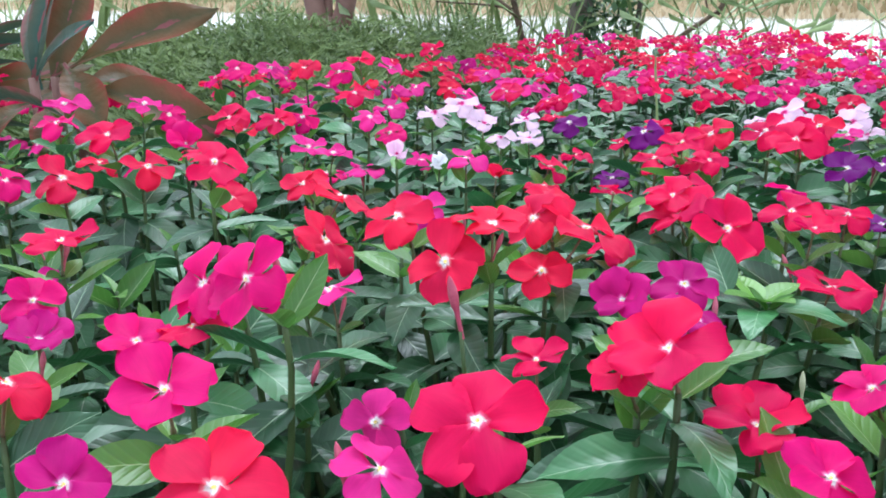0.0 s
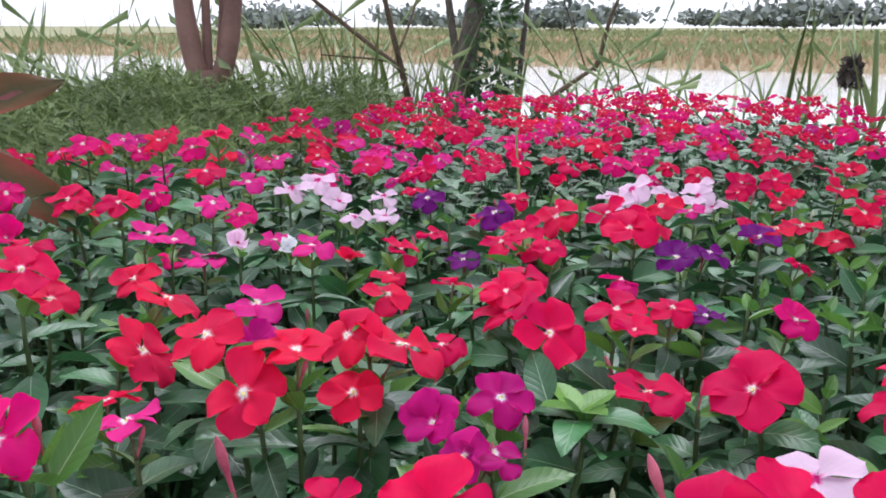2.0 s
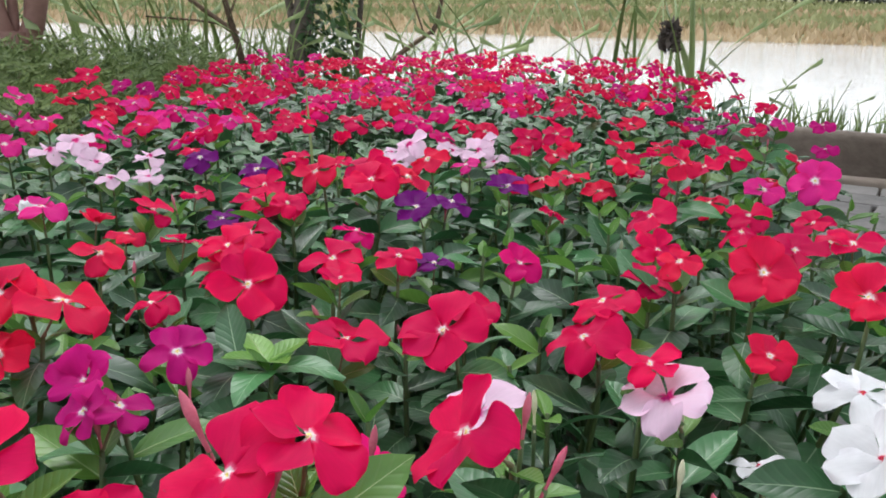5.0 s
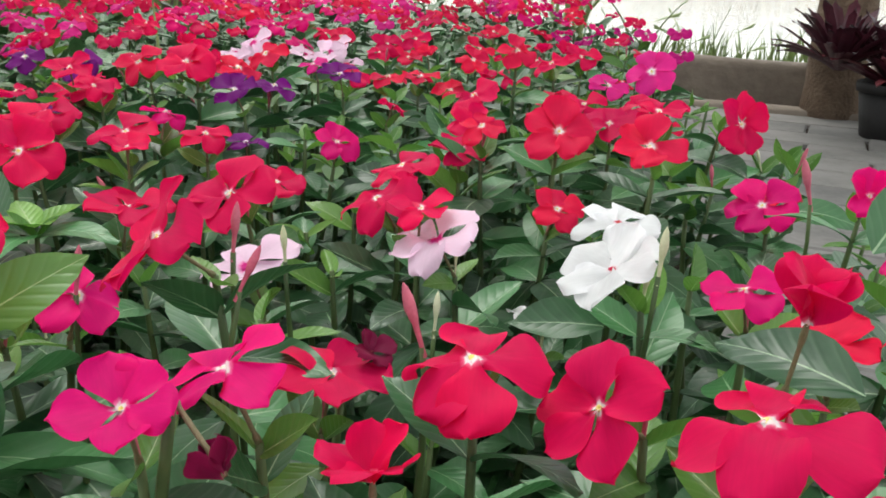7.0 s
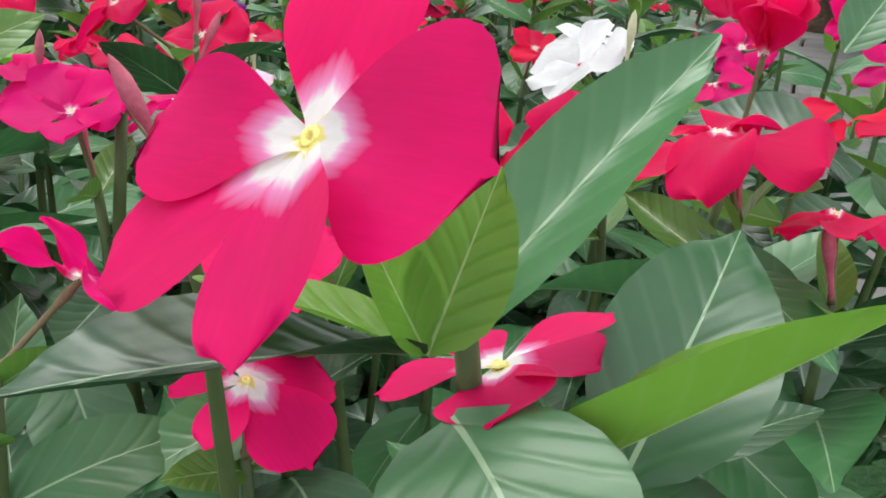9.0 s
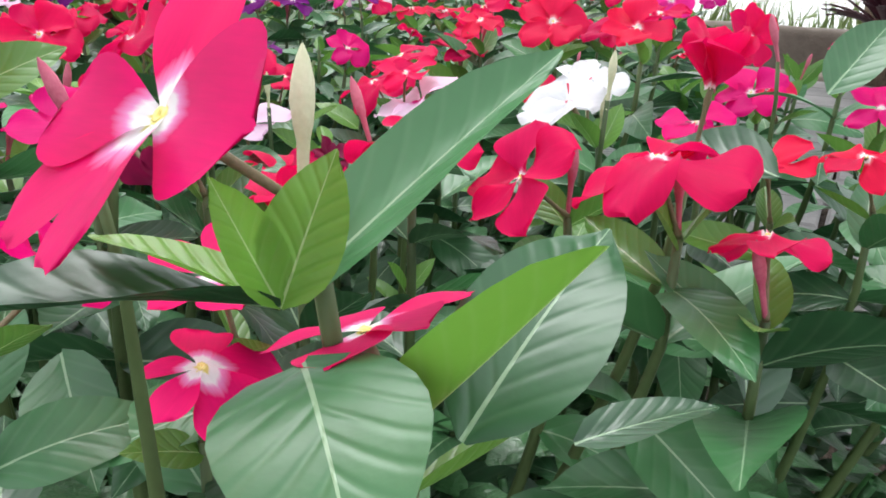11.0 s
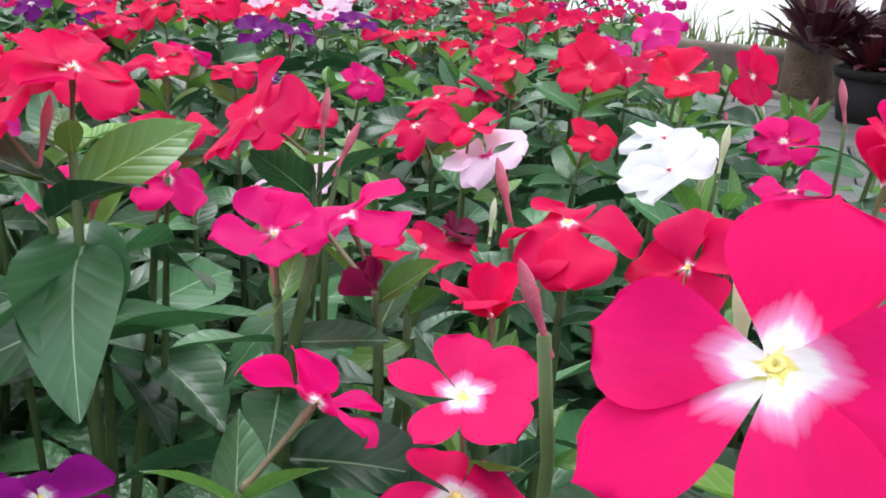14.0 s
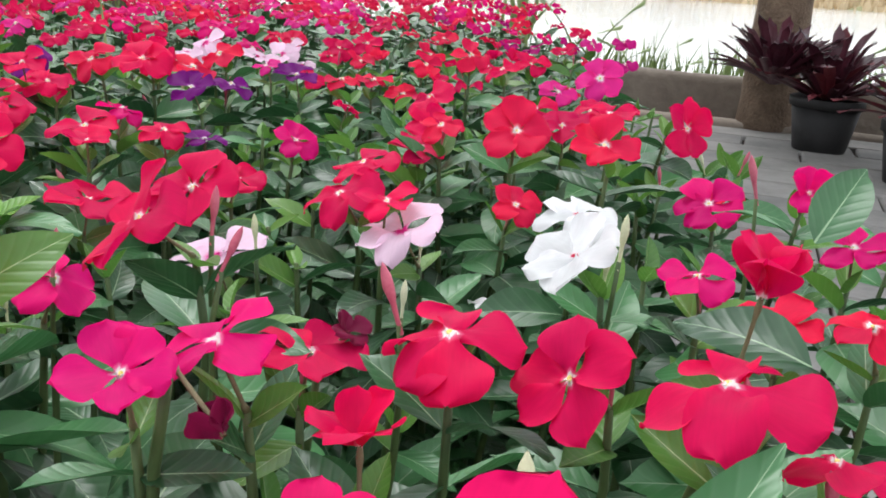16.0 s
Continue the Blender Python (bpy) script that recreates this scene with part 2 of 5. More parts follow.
def build_ground():
    coords = sorted({round(s * (0.25 * i if i < 36 else 9 * 1.12 ** (i - 36)), 3) for i in range(74) for s in (-1, 1)})
    n = len(coords)
    verts = [(x, y, height(x, y)) for y in coords for x in coords]
    faces = [(j * n + i, j * n + i + 1, (j + 1) * n + i + 1, (j + 1) * n + i) for j in range(n - 1) for i in range(n - 1)]
    m, nd, l, b = material("ground", 0.9, 0.2)
    co = nd.new("ShaderNodeTexCoord").outputs["Object"]
    big, small = noise_tex(nd, l, 0.15, 5, co), noise_tex(nd, l, 8, 5, co)
    sep = nd.new("ShaderNodeSeparateXYZ")
    l.new(co, sep.inputs[0])
    earth = mix(nd, l, small.outputs[0], (0.018, 0.014, 0.010), (0.075, 0.058, 0.040))
    field = mix(nd, l, big.outputs[0], (0.30, 0.25, 0.15), (0.16, 0.20, 0.09))
    l.new(mix(nd, l, calc(nd, l, "GREATER_THAN", sep.outputs[1], 9.0), earth, field), b.inputs["Base Color"])
    bump(nd, l, b, small.outputs[0], 0.7, 0.03)
    ob = put("ground", make_mesh("ground", verts, faces, m))
    tagged(ob, "dark bare soil running out to a dry grassy far bank", "ground", kind="structure")


def build_water():
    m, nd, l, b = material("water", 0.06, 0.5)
    # pale base colour: the white sky's reflection painted into the water
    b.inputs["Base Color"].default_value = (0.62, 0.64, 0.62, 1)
    co = nd.new("ShaderNodeTexCoord").outputs["Object"]
    st = nd.new("ShaderNodeMapping")
    st.inputs["Scale"].default_value = (1.0, 2.4, 1.0)
    l.new(co, st.inputs["Vector"])
    a, c = noise_tex(nd, l, 2.2, 3, st.outputs[0]), noise_tex(nd, l, 9, 3, st.outputs[0])
    bump(nd, l, b, calc(nd, l, "ADD", a.outputs[0], calc(nd, l, "MULTIPLY", c.outputs[0], 0.4)), 0.2, 0.05)
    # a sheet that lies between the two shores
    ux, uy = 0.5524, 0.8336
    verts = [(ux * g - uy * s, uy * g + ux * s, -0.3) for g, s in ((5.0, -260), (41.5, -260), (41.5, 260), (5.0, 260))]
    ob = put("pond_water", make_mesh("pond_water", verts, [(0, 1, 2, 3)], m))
    tagged(ob, "rippled pond water mirroring a white sky, its glare also painted pale", "water", kind="structure")


build_ground()
build_water()

PAVE = mottled("paving_concrete", (0.12, 0.12, 0.115), (0.26, 0.25, 0.235), 6, 0.85, 0.3, 0.5, 0.004)
WALL = mottled("wall_concrete", (0.085, 0.066, 0.052), (0.25, 0.21, 0.17), 3.2, 0.85, 0.25, 0.7, 0.012, detail=8)
BARK = mottled("bark_brown", (0.07, 0.048, 0.034), (0.23, 0.165, 0.115), 11, 0.85, 0.2, 0.9, 0.012)
BARK_PINK = mottled("bark_smooth", (0.13, 0.065, 0.05), (0.27, 0.155, 0.125), 8, 0.6, 0.3, 0.4, 0.006)
BARK_DARK = mottled("bark_dark", (0.06, 0.05, 0.045), (0.20, 0.17, 0.145), 12, 0.9, 0.2, 0.8, 0.01)


# ---- low wall beside the paving, its footing ----
def beam(name, a, b, depth, low, high, mat, label, category, step=0.12, rough=0.008):
    """A long low wall from a to b with a rounded, uneven top."""
    a, b = Vector((*a, 0)), Vector((*b, 0))
    d = (b - a).normalized()
    nrm = Vector((-d.y, d.x, 0))
    n = int((b - a).length / step)
    prof = [(-1, low), (-1, high - 0.035), (-0.86, high - 0.010), (-0.6, high), (0.6, high), (0.86, high - 0.010), (1, high - 0.035), (1, low)]
    verts, faces = [], []
    for i in range(n + 1):
        p = a + (b - a) * (i / n)
        for s, z in prof:
            w = noise.noise((p.x * 3, p.y * 3, s + z * 4)) * rough
            q = p + nrm * (s * depth / 2 + w)
            verts.append((q.x, q.y, z + (w if z > low else 0)))
    k = len(prof)
    for i in range(n):
        for j in range(k - 1):
            faces.append((i * k + j, i * k + j + 1, (i + 1) * k + j + 1, (i + 1) * k + j))
    faces += [tuple(range(k)), tuple(range(n * k, n * k + k))[::-1]]
    return tagged(put(name, make_mesh(name, verts, faces, mat)), label, category, kind="structure")


beam("garden_wall", (1.55, 4.36), (5.2, 0.71), 0.16, GROUND - 0.2, 0.15, WALL, "low brown-stained concrete wall with a rounded worn top", "wall")
beam("wall_footing", (2.2, 3.36), (4.9, 0.66), 0.10, GROUND - 0.1, GROUND + 0.045, WALL, "low dark concrete footing along the garden wall", "footing")


# ---- vinca: shared meshes ----
def petal_half(u):
    """Narrow at the throat, broadest past the middle, with a round end."""
    if u < 0.64:
        k = u / 0.64
        return 0.14 + 0.86 * (k * k * (3 - 2 * k)) ** 0.85
    return max(0.0, 1 - ((u - 0.64) / 0.361) ** 2.1) ** 0.5


def leaf_half(u):
    return 0.07 if u < 0.05 else max(0.0, math.sin(math.pi * min(1, (u - 0.02)) ** 0.80)) ** 0.72 + 0.02


PETAL_SHAPES = [(0.44, 0.12, 0.16, 0.14, 0.16), (0.46, 0.28, -0.16, 0.17, 0.20), (0.40, -0.10, 0.28, 0.14, 0.14), (0.45, 0.42, 0.08, 0.20, 0.18), (0.34, 0.10, 0.10, 0.08, 0.08), (0.54, 0.16, 0.10, 0.10, 0.08)]
PETAL_MESH = {kind: [blade("petal_" + kind, mat, w * (0.82 if kind == "starred" else 1.0), petal_half, bend, fold, wave * (0.5 if kind == "starred" else 1.15), 12, 8, i, 0.0, lop) for i, (w, bend, fold, wave, lop) in enumerate(PETAL_SHAPES)]
              for kind, mat in PETALS.items()}
LEAF_SHAPES = [(0.225, 0.14, 0.34), (0.24, 0.30, 0.24), (0.20, 0.04, 0.40), (0.245, 0.46, 0.18), (0.23, 0.20, 0.50)]
LEAF_MESH = [blade("leaf", LEAF, w, leaf_half, bend, fold, 0.09, 9, 6, i + 20, 0.25 * (i - 2)) for i, (w, bend, fold) in enumerate(LEAF_SHAPES)]
YOUNG_MESH = [blade("young_leaf", YOUNG, w * 0.9, leaf_half, bend * 0.6 - 0.1, fold * 1.5, 0.05, 8, 6, i + 40) for i, (w, bend, fold) in enumerate(LEAF_SHAPES)]
YOUNG_BACKLIT_MESH = [blade("young_leaf", YOUNG_BACKLIT, w * 0.9, leaf_half, bend * 0.6 - 0.1, fold * 1.5, 0.05, 8, 6, i + 40) for i, (w, bend, fold) in enumerate(LEAF_SHAPES)]


def spindle(name, rings, mat, swirl=2.0, lobes=5):
    """A pointed bud with the twist of its folded petals."""
    sides = 15
    verts, faces = [], []
    for i, (r, z) in enumerate(rings):
        for k in range(sides):
            t = 2 * math.pi * k / sides
            rr = r * (1 + 0.07 * math.cos(lobes * (t + swirl * z)))
            verts.append((rr * math.cos(t), rr * math.sin(t), z))
    for i in range(len(rings) - 1):
        for k in range(sides):
            faces.append((i * sides + k, i * sides + (k + 1) % sides, (i + 1) * sides + (k + 1) % sides, (i + 1) * sides + k))
    return make_mesh(name, verts, faces, mat)


BUD_RINGS = [(0.03, 0), (0.032, 0.25), (0.04, 0.45), (0.060, 0.55), (0.074, 0.68), (0.066, 0.8), (0.040, 0.92), (0.006, 1.0)]
BUD_MESH = {"pink": spindle("bud", BUD_RINGS, BUD, 3.0), "pale": spindle("bud", BUD_RINGS, BUD_PALE, 3.0)}
TUBE_MESH = make_mesh("flower_tube", *lathe([(0.045, -0.98), (0.05, -0.9), (0.03, -0.84), (0.032, -0.3), (0.05, -0.16), (0.036, -0.05), (0.03, 0.012)], 8), STALK)
HEART = mottled("flower_heart", (0.62, 0.50, 0.10), (0.85, 0.76, 0.30), 8, 0.6, depth=0.0003)
HEART_RED = mottled("flower_heart_red", (0.5, 0.01, 0.05), (0.6, 0.05, 0.1), 8, 0.6)
HEART_MESH = {m.name: make_mesh("heart", *lathe([(0.062, -0.02), (0.058, 0.018), (0.03, 0.012), (0.012, -0.02)], 10, False), m) for m in (HEART, HEART_RED)}


def joined_flower(kind, seed):
    """A whole flower in one mesh, 1 across from eye to tip, for the far part of the bed."""
    r = random.Random(seed)
    verts, faces = [], []
    for k in range(5):
        src = PETAL_MESH[kind][r.randrange(4)]
        m = Matrix.Rotation(radians(72 * k + r.uniform(-6, 6)), 4, "Z") @ Matrix.Rotation(radians(-r.uniform(-14, 22)), 4, "Y") @ Matrix.Translation((0, 0, 0.012 * k))
        base = len(verts)
        verts += [m @ v.co for v in src.vertices]
        faces += [tuple(base + i for i in p.vertices) for p in src.polygons]
    return make_mesh("flower_" + kind, verts, faces, PETALS[kind])


FAR_FLOWERS = {kind: [joined_flower(kind, i) for i in range(4)] for kind in PETALS}

# ---- vinca: where the blooms stand ----
BLOOMS = []


def bloom(kind, x, y, z, az, el, spin, size, cup=None, pairs=None, petals=None):
    """A flower's eye, the way it faces (degrees), the turn of its petals, its width; cup: how far its petals stand up;
    petals: for each of the five its turn, its rise and its length against the others."""
    a, e = radians(az), radians(el)
    n = Vector((math.cos(e) * math.cos(a), math.cos(e) * math.sin(a), math.sin(e)))
    BLOOMS.append((kind, Vector((x, y, z)), n, spin, size, cup, pairs, petals))


bloom("rose", -0.306, 1.218, 0.488, -102, 63, 274, 0.050)
bloom("rose", -0.339, 1.221, 0.476, -130, 65, 142, 0.040)
bloom("pink", -0.291, 1.361, 0.479, -83, 62, 169, 0.049)
bloom("rose", -0.261, 1.334, 0.464, -15, 60, 123, 0.040)
bloom("scarlet", -0.236, 1.353, 0.478, -98, 67, 4, 0.053)
bloom("crimson", -0.142, 1.295, 0.495, -99, 67, 109, 0.053)
bloom("rose", -0.163, 1.226, 0.483, -109, 64, 180, 0.044)
bloom("pink", -0.111, 1.484, 0.469, -54, 67, 177, 0.047)
bloom("crimson", -0.131, 1.135, 0.463, -61, 73, 243, 0.053)
bloom("pink", -0.064, 1.415, 0.442, -107, 74, 105, 0.048)
bloom("crimson", -0.049, 1.828, 0.479, -79, 63, 65, 0.053)
bloom("scarlet", 0.049, 1.695, 0.439, -67, 67, 19, 0.053)
bloom("crimson", 0.080, 1.301, 0.447, -123, 68, 322, 0.053)
bloom("scarlet", 0.243, 2.035, 0.429, -85, 58, 43, 0.053)
bloom("crimson", 0.177, 1.441, 0.419, -120, 52, 70, 0.053)
bloom("crimson", 0.302, 1.911, 0.425, -129, 62, 189, 0.053)
bloom("blush", -0.028, 1.208, 0.429, -62, 73, 127, 0.053)
bloom("blush", 0.010, 1.175, 0.444, -104, 65, 150, 0.051)
bloom("blush", 0.040, 1.116, 0.425, -87, 63, 114, 0.045)
bloom("blush", 0.099, 1.165, 0.424, -72, 77, 145, 0.043)
bloom("blush", 0.060, 1.071, 0.415, -100, 71, 8, 0.043)
bloom("blush", 0.099, 1.110, 0.407, -102, 74, 46, 0.039)
bloom("purple", 0.162, 1.192, 0.416, -112, 56, 285, 0.049)
bloom("pink", -0.096, 1.280, 0.425, -116, 75, 248, 0.053)
bloom("pink", -0.090, 0.934, 0.459, -73, 66, 231, 0.038)
bloom("rose", -0.078, 1.046, 0.424, -82, 63, 190, 0.043)
bloom("rose", -0.212, 1.191, 0.424, -89, 64, 334, 0.049)
bloom("crimson", -0.217, 1.042, 0.440, -83, 65, 57, 0.050)
bloom("crimson", -0.279, 1.056, 0.441, -114, 65, 251, 0.053)
bloom("rose", -0.390, 1.162, 0.431, -84, 66, 260, 0.048)
bloom("pink", -0.387, 1.065, 0.458, -46, 70, 99, 0.044)
bloom("pink", -0.465, 1.017, 0.463, -51, 71, 47, 0.053)
bloom("rose", -0.439, 0.936, 0.452, -84, 78, 259, 0.051)
bloom("crimson", -0.323, 0.791, 0.461, -92, 59, 51, 0.053)
bloom("rose", -0.408, 0.756, 0.425, -46, 70, 45, 0.044)
bloom("scarlet", -0.330, 0.704, 0.438, -65, 67, 43, 0.050)
bloom("scarlet", -0.282, 0.773, 0.435, -41, 63, 15, 0.047)
bloom("crimson", -0.183, 0.651, 0.462, -52, 65, 200, 0.053)
bloom("rose", -0.259, 0.819, 0.447, -69, 46, 86, 0.044, 50)
bloom("pink", -0.161, 0.937, 0.425, -46, 68, 190, 0.044)
bloom("pink", -0.131, 0.925, 0.420, -47, 73, 163, 0.044)
bloom("blush", -0.057, 0.872, 0.428, -85, 40, 89, 0.035, 60)
bloom("pink", -0.041, 1.084, 0.383, -101, 67, 75, 0.045)
bloom("white", -0.016, 0.991, 0.395, -89, 41, 90, 0.035, 60)
bloom("pink", -0.092, 0.880, 0.411, -60, 82, 221, 0.045)
bloom("pink", 0.015, 0.888, 0.422, -91, 79, 27, 0.049)
bloom("scarlet", -0.092, 0.701, 0.423, 11, 59, 356, 0.059, petals=((10, -8, 1.01), (0, -5, 1.00), (-3, -9, 1.03), (-7, -4, 0.97), (0, -3, 1.00)))
bloom("pink", -0.031, 0.778, 0.394, -55, 70, 136, 0.051)
bloom("scarlet", -0.033, 0.537, 0.448, -134, 59, 24, 0.050, petals=((0, -7, 1.00), (0, -11, 0.99), (0, -7, 1.00), (1, -9, 1.02), (-1, -10, 1.02)))
bloom("scarlet", 0.055, 0.524, 0.450, -142, 47, 29, 0.044, petals=((2, -8, 1.03), (-1, -8, 1.01), (0, -6, 1.00), (0, -10, 0.97), (0, -6, 1.00)))
bloom("scarlet", 0.088, 0.518, 0.445, -7, 61, 14, 0.060, petals=((7, -7, 1.02), (0, -4, 1.00), (-7, -8, 1.04), (0, -3, 0.99), (0, -4, 1.00)))
bloom("scarlet", 0.027, 0.478, 0.458, -87, 82, 21, 0.043, petals=((2, 8, 0.96), (0, 7, 1.00), (2, 8, 1.07), (-2, 10, 1.00), (-2, 8, 0.99)))
bloom("scarlet", 0.000, 0.457, 0.442, -107, 46, 36, 0.048, petals=((-1, -13, 0.94), (-11, 4, 1.10), (6, -18, 0.99), (10, -15, 1.02), (-4, 2, 0.93)))
bloom("crimson", 0.187, 0.681, 0.411, -176, 62, 91, 0.064, petals=((1, 18, 1.08), (0, 11, 1.00), (-4, 15, 0.97), (3, 13, 0.97), (0, 11, 1.00)))
bloom("crimson", 0.196, 0.582, 0.428, -68, 45, 33, 0.055, petals=((2, 7, 1.02), (-6, 6, 0.91), (-2, 2, 1.03), (8, 6, 1.03), (-1, 3, 1.01)))
bloom("crimson", 0.263, 0.639, 0.426, -104, 75, 137, 0.050)
bloom("rose", 0.423, 1.856, 0.419, -126, 62, 253, 0.053)
bloom("rose", 0.391, 1.851, 0.425, -128, 66, 260, 0.053)
bloom("scarlet", 0.576, 2.095, 0.436, -74, 61, 160, 0.053)
bloom("scarlet", 0.288, 0.948, 0.438, -143, 58, 131, 0.053)
bloom("crimson", 0.344, 0.937, 0.443, -140, 65, 81, 0.053)
bloom("crimson", 0.330, 0.817, 0.453, -125, 67, 1, 0.053)
bloom("blush", 0.439, 1.141, 0.436, -140, 50, 59, 0.053)
bloom("blush", 0.419, 1.168, 0.421, -120, 78, 228, 0.046)
bloom("scarlet", 0.432, 1.007, 0.438, -130, 56, 237, 0.053)
bloom("blush", 0.577, 1.249, 0.416, -147, 66, 128, 0.053)
bloom("blush", 0.588, 1.212, 0.395, -145, 67, 47, 0.044)
bloom("purple", 0.360, 0.767, 0.434, -140, 62, 244, 0.045)
bloom("purple", 0.399, 0.783, 0.435, -61, 68, 148, 0.042)
bloom("purple", 0.227, 1.010, 0.431, -103, 60, 97, 0.050)
bloom("crimson", 0.218, 0.908, 0.418, -117, 78, 48, 0.052)
bloom("purple", 0.184, 0.967, 0.384, -108, 80, 332, 0.043)
bloom("crimson", 0.243, 0.794, 0.437, -118, 65, 214, 0.035)
bloom("rose", 0.582, 1.499, 0.438, -120, 59, 144, 0.053)
bloom("magenta", 0.104, 0.473, 0.413, -131, 53, 41, 0.040, petals=((-2, 26, 0.97), (9, 31, 1.02), (-5, 28, 1.04), (-2, 33, 0.98), (0, 23, 1.00)))
bloom("crimson", 0.091, 0.316, 0.450, -135, 65, 23, 0.049, petals=((-3, 4, 0.96), (7, 13, 1.00), (6, 6, 1.03), (-3, 15, 1.00), (-7, 9, 1.00)))
bloom("crimson", 0.075, 0.323, 0.438, -140, 64, 40, 0.031, petals=((0, 0, 1.00), (0, 0, 1.00), (0, -1, 1.00), (0, 1, 0.99), (0, -1, 1.00)))
bloom("crimson", 0.014, 0.265, 0.445, -118, 56, 23, 0.048, petals=((3, 3, 0.97), (4, -9, 0.95), (-1, 3, 1.02), (3, -6, 1.00), (-10, -5, 1.04)))
bloom("crimson", 0.129, 0.316, 0.416, -142, 78, 23, 0.044, petals=((1, 25, 0.99), (5, 20, 0.99), (-3, 23, 1.01), (-3, 27, 1.01), (0, 14, 1.00)))
bloom("crimson", 0.258, 0.546, 0.396, -26, 79, 5, 0.057, petals=((6, -2, 1.00), (0, 1, 1.00), (-3, 2, 1.02), (-4, -2, 0.98), (1, 6, 1.01)))
bloom("rose", -0.101, 0.285, 0.446, -79, 67, 42, 0.041, petals=((-4, -3, 0.98), (3, 18, 1.08), (2, 3, 0.99), (2, 10, 0.99), (-2, 16, 0.95)))
bloom("rose", -0.124, 0.415, 0.443, -139, 39, 51, 0.047, petals=((0, 2, 1.00), (0, 4, 1.01), (14, 1, 1.05), (-2, 2, 0.88), (-12, 2, 1.06)))
bloom("rose", -0.089, 0.366, 0.462, -127, 39, 65, 0.044, petals=((1, -1, 1.00), (0, -3, 1.00), (4, -6, 1.01), (0, -3, 1.00), (-5, -7, 1.02)))
bloom("magenta", -0.197, 0.381, 0.425, -46, 78, 334, 0.034, petals=((2, 27, 1.01), (8, 27, 1.00), (-8, 29, 0.97), (-2, 25, 1.02), (0, 21, 1.00)))
bloom("rose", -0.157, 0.400, 0.417, -87, 76, 133, 0.039)
bloom("pink", -0.070, 0.483, 0.416, -166, 81, 135, 0.041)
bloom("pink", -0.031, 0.356, 0.396, -117, 26, 26, 0.034, petals=((1, -14, 1.03), (-5, -22, 0.96), (4, -3, 1.04), (0, -27, 0.95), (0, -13, 1.00)))
bloom("pink", -0.021, 0.267, 0.425, -27, 60, 322, 0.035)
bloom("scarlet", -0.068, 0.230, 0.440, -80, 80, 348, 0.044)
bloom("rose", 0.192, 0.350, 0.417, -165, 65, 33, 0.034, petals=((0, 0, 1.00), (8, -1, 0.96), (3, 0, 1.01), (0, 0, 1.00), (-11, 0, 1.03)))
bloom("scarlet", -0.096, 0.627, 0.406, -16, 39, 0, 0.059, petals=((0, -2, 1.00), (0, -2, 1.00), (8, -2, 0.95), (-4, -4, 0.99), (-4, -4, 1.09)))
bloom("crimson", -0.263, 0.551, 0.426, -42, 79, 45, 0.053)
bloom("crimson", 0.046, 0.392, 0.411, 153, 87, 283, 0.035)
bloom("scarlet", 0.058, 0.494, 0.425, -106, 55, 262, 0.041)
bloom("scarlet", -0.189, 0.334, 0.425, 26, 79, 10, 0.039)
bloom("magenta", -0.128, 0.255, 0.425, -51, 68, 291, 0.035)
bloom("rose", 0.136, 0.263, 0.425, -99, 60, 284, 0.035)
bloom("crimson", 0.205, 0.737, 0.425, -127, 67, 337, 0.053)
bloom("crimson", -0.128, 0.400, 0.425, 12, 84, 41, 0.035)
bloom("crimson", 0.320, 0.520, 0.407, -146, 56, 27, 0.063, petals=((-1, 1, 0.96), (0, 3, 1.02), (12, -3, 1.05), (-1, 5, 0.96), (-9, -3, 1.03)))
bloom("crimson", 0.411, 0.496, 0.404, -175, 59, 90, 0.057, petals=((0, -8, 1.00), (-4, -17, 0.99), (-5, -3, 0.95), (5, -12, 0.99), (4, -12, 1.07)))
bloom("blush", 0.410, 0.387, 0.411, 179, 63, 33, 0.053, petals=((-8, 4, 0.95), (-1, 0, 1.01), (16, -1, 1.04), (-2, 5, 0.98), (-5, -3, 1.04)))
bloom("white", 0.447, 0.274, 0.431, 177, 50, 31, 0.048, petals=((-2, 12, 0.99), (4, 11, 0.94), (11, 13, 1.04), (-3, 19, 0.97), (-10, 10, 1.06)))
bloom("white", 0.486, 0.332, 0.431, -133, 79, 66, 0.043)
bloom("white", 0.473, 0.385, 0.362, 96, 76, 306, 0.038)
bloom("blush", 0.317, 0.435, 0.388, -167, 73, 79, 0.054, petals=((-3, 5, 1.08), (2, 2, 1.00), (-2, 3, 0.97), (6, 6, 0.97), (-3, 2, 0.99)))
bloom("crimson", 0.264, 0.287, 0.459, 176, 40, 31, 0.049, petals=((-6, -10, 1.01), (1, 15, 0.93), (0, 3, 1.00), (6, 8, 1.06), (0, 5, 1.00)))
bloom("crimson", 0.177, 0.260, 0.468, -152, 56, 60, 0.047, petals=((0, 4, 1.00), (-13, 4, 1.13), (7, 5, 1.04), (4, 2, 0.78), (2, 9, 0.99)))
bloom("crimson", 0.202, 0.256, 0.481, -62, 78, 60, 0.042)
bloom("magenta", 0.128, 0.406, 0.428, -1, 68, 76, 0.034, petals=((0, -5, 1.00), (0, -5, 1.00), (-4, -12, 0.98), (1, 2, 1.00), (2, -12, 1.00)))
bloom("magenta", 0.113, 0.404, 0.428, -150, 42, 48, 0.032, petals=((-1, 6, 0.97), (-2, -4, 1.00), (2, 2, 1.01), (0, 0, 1.00), (1, -4, 1.01)))
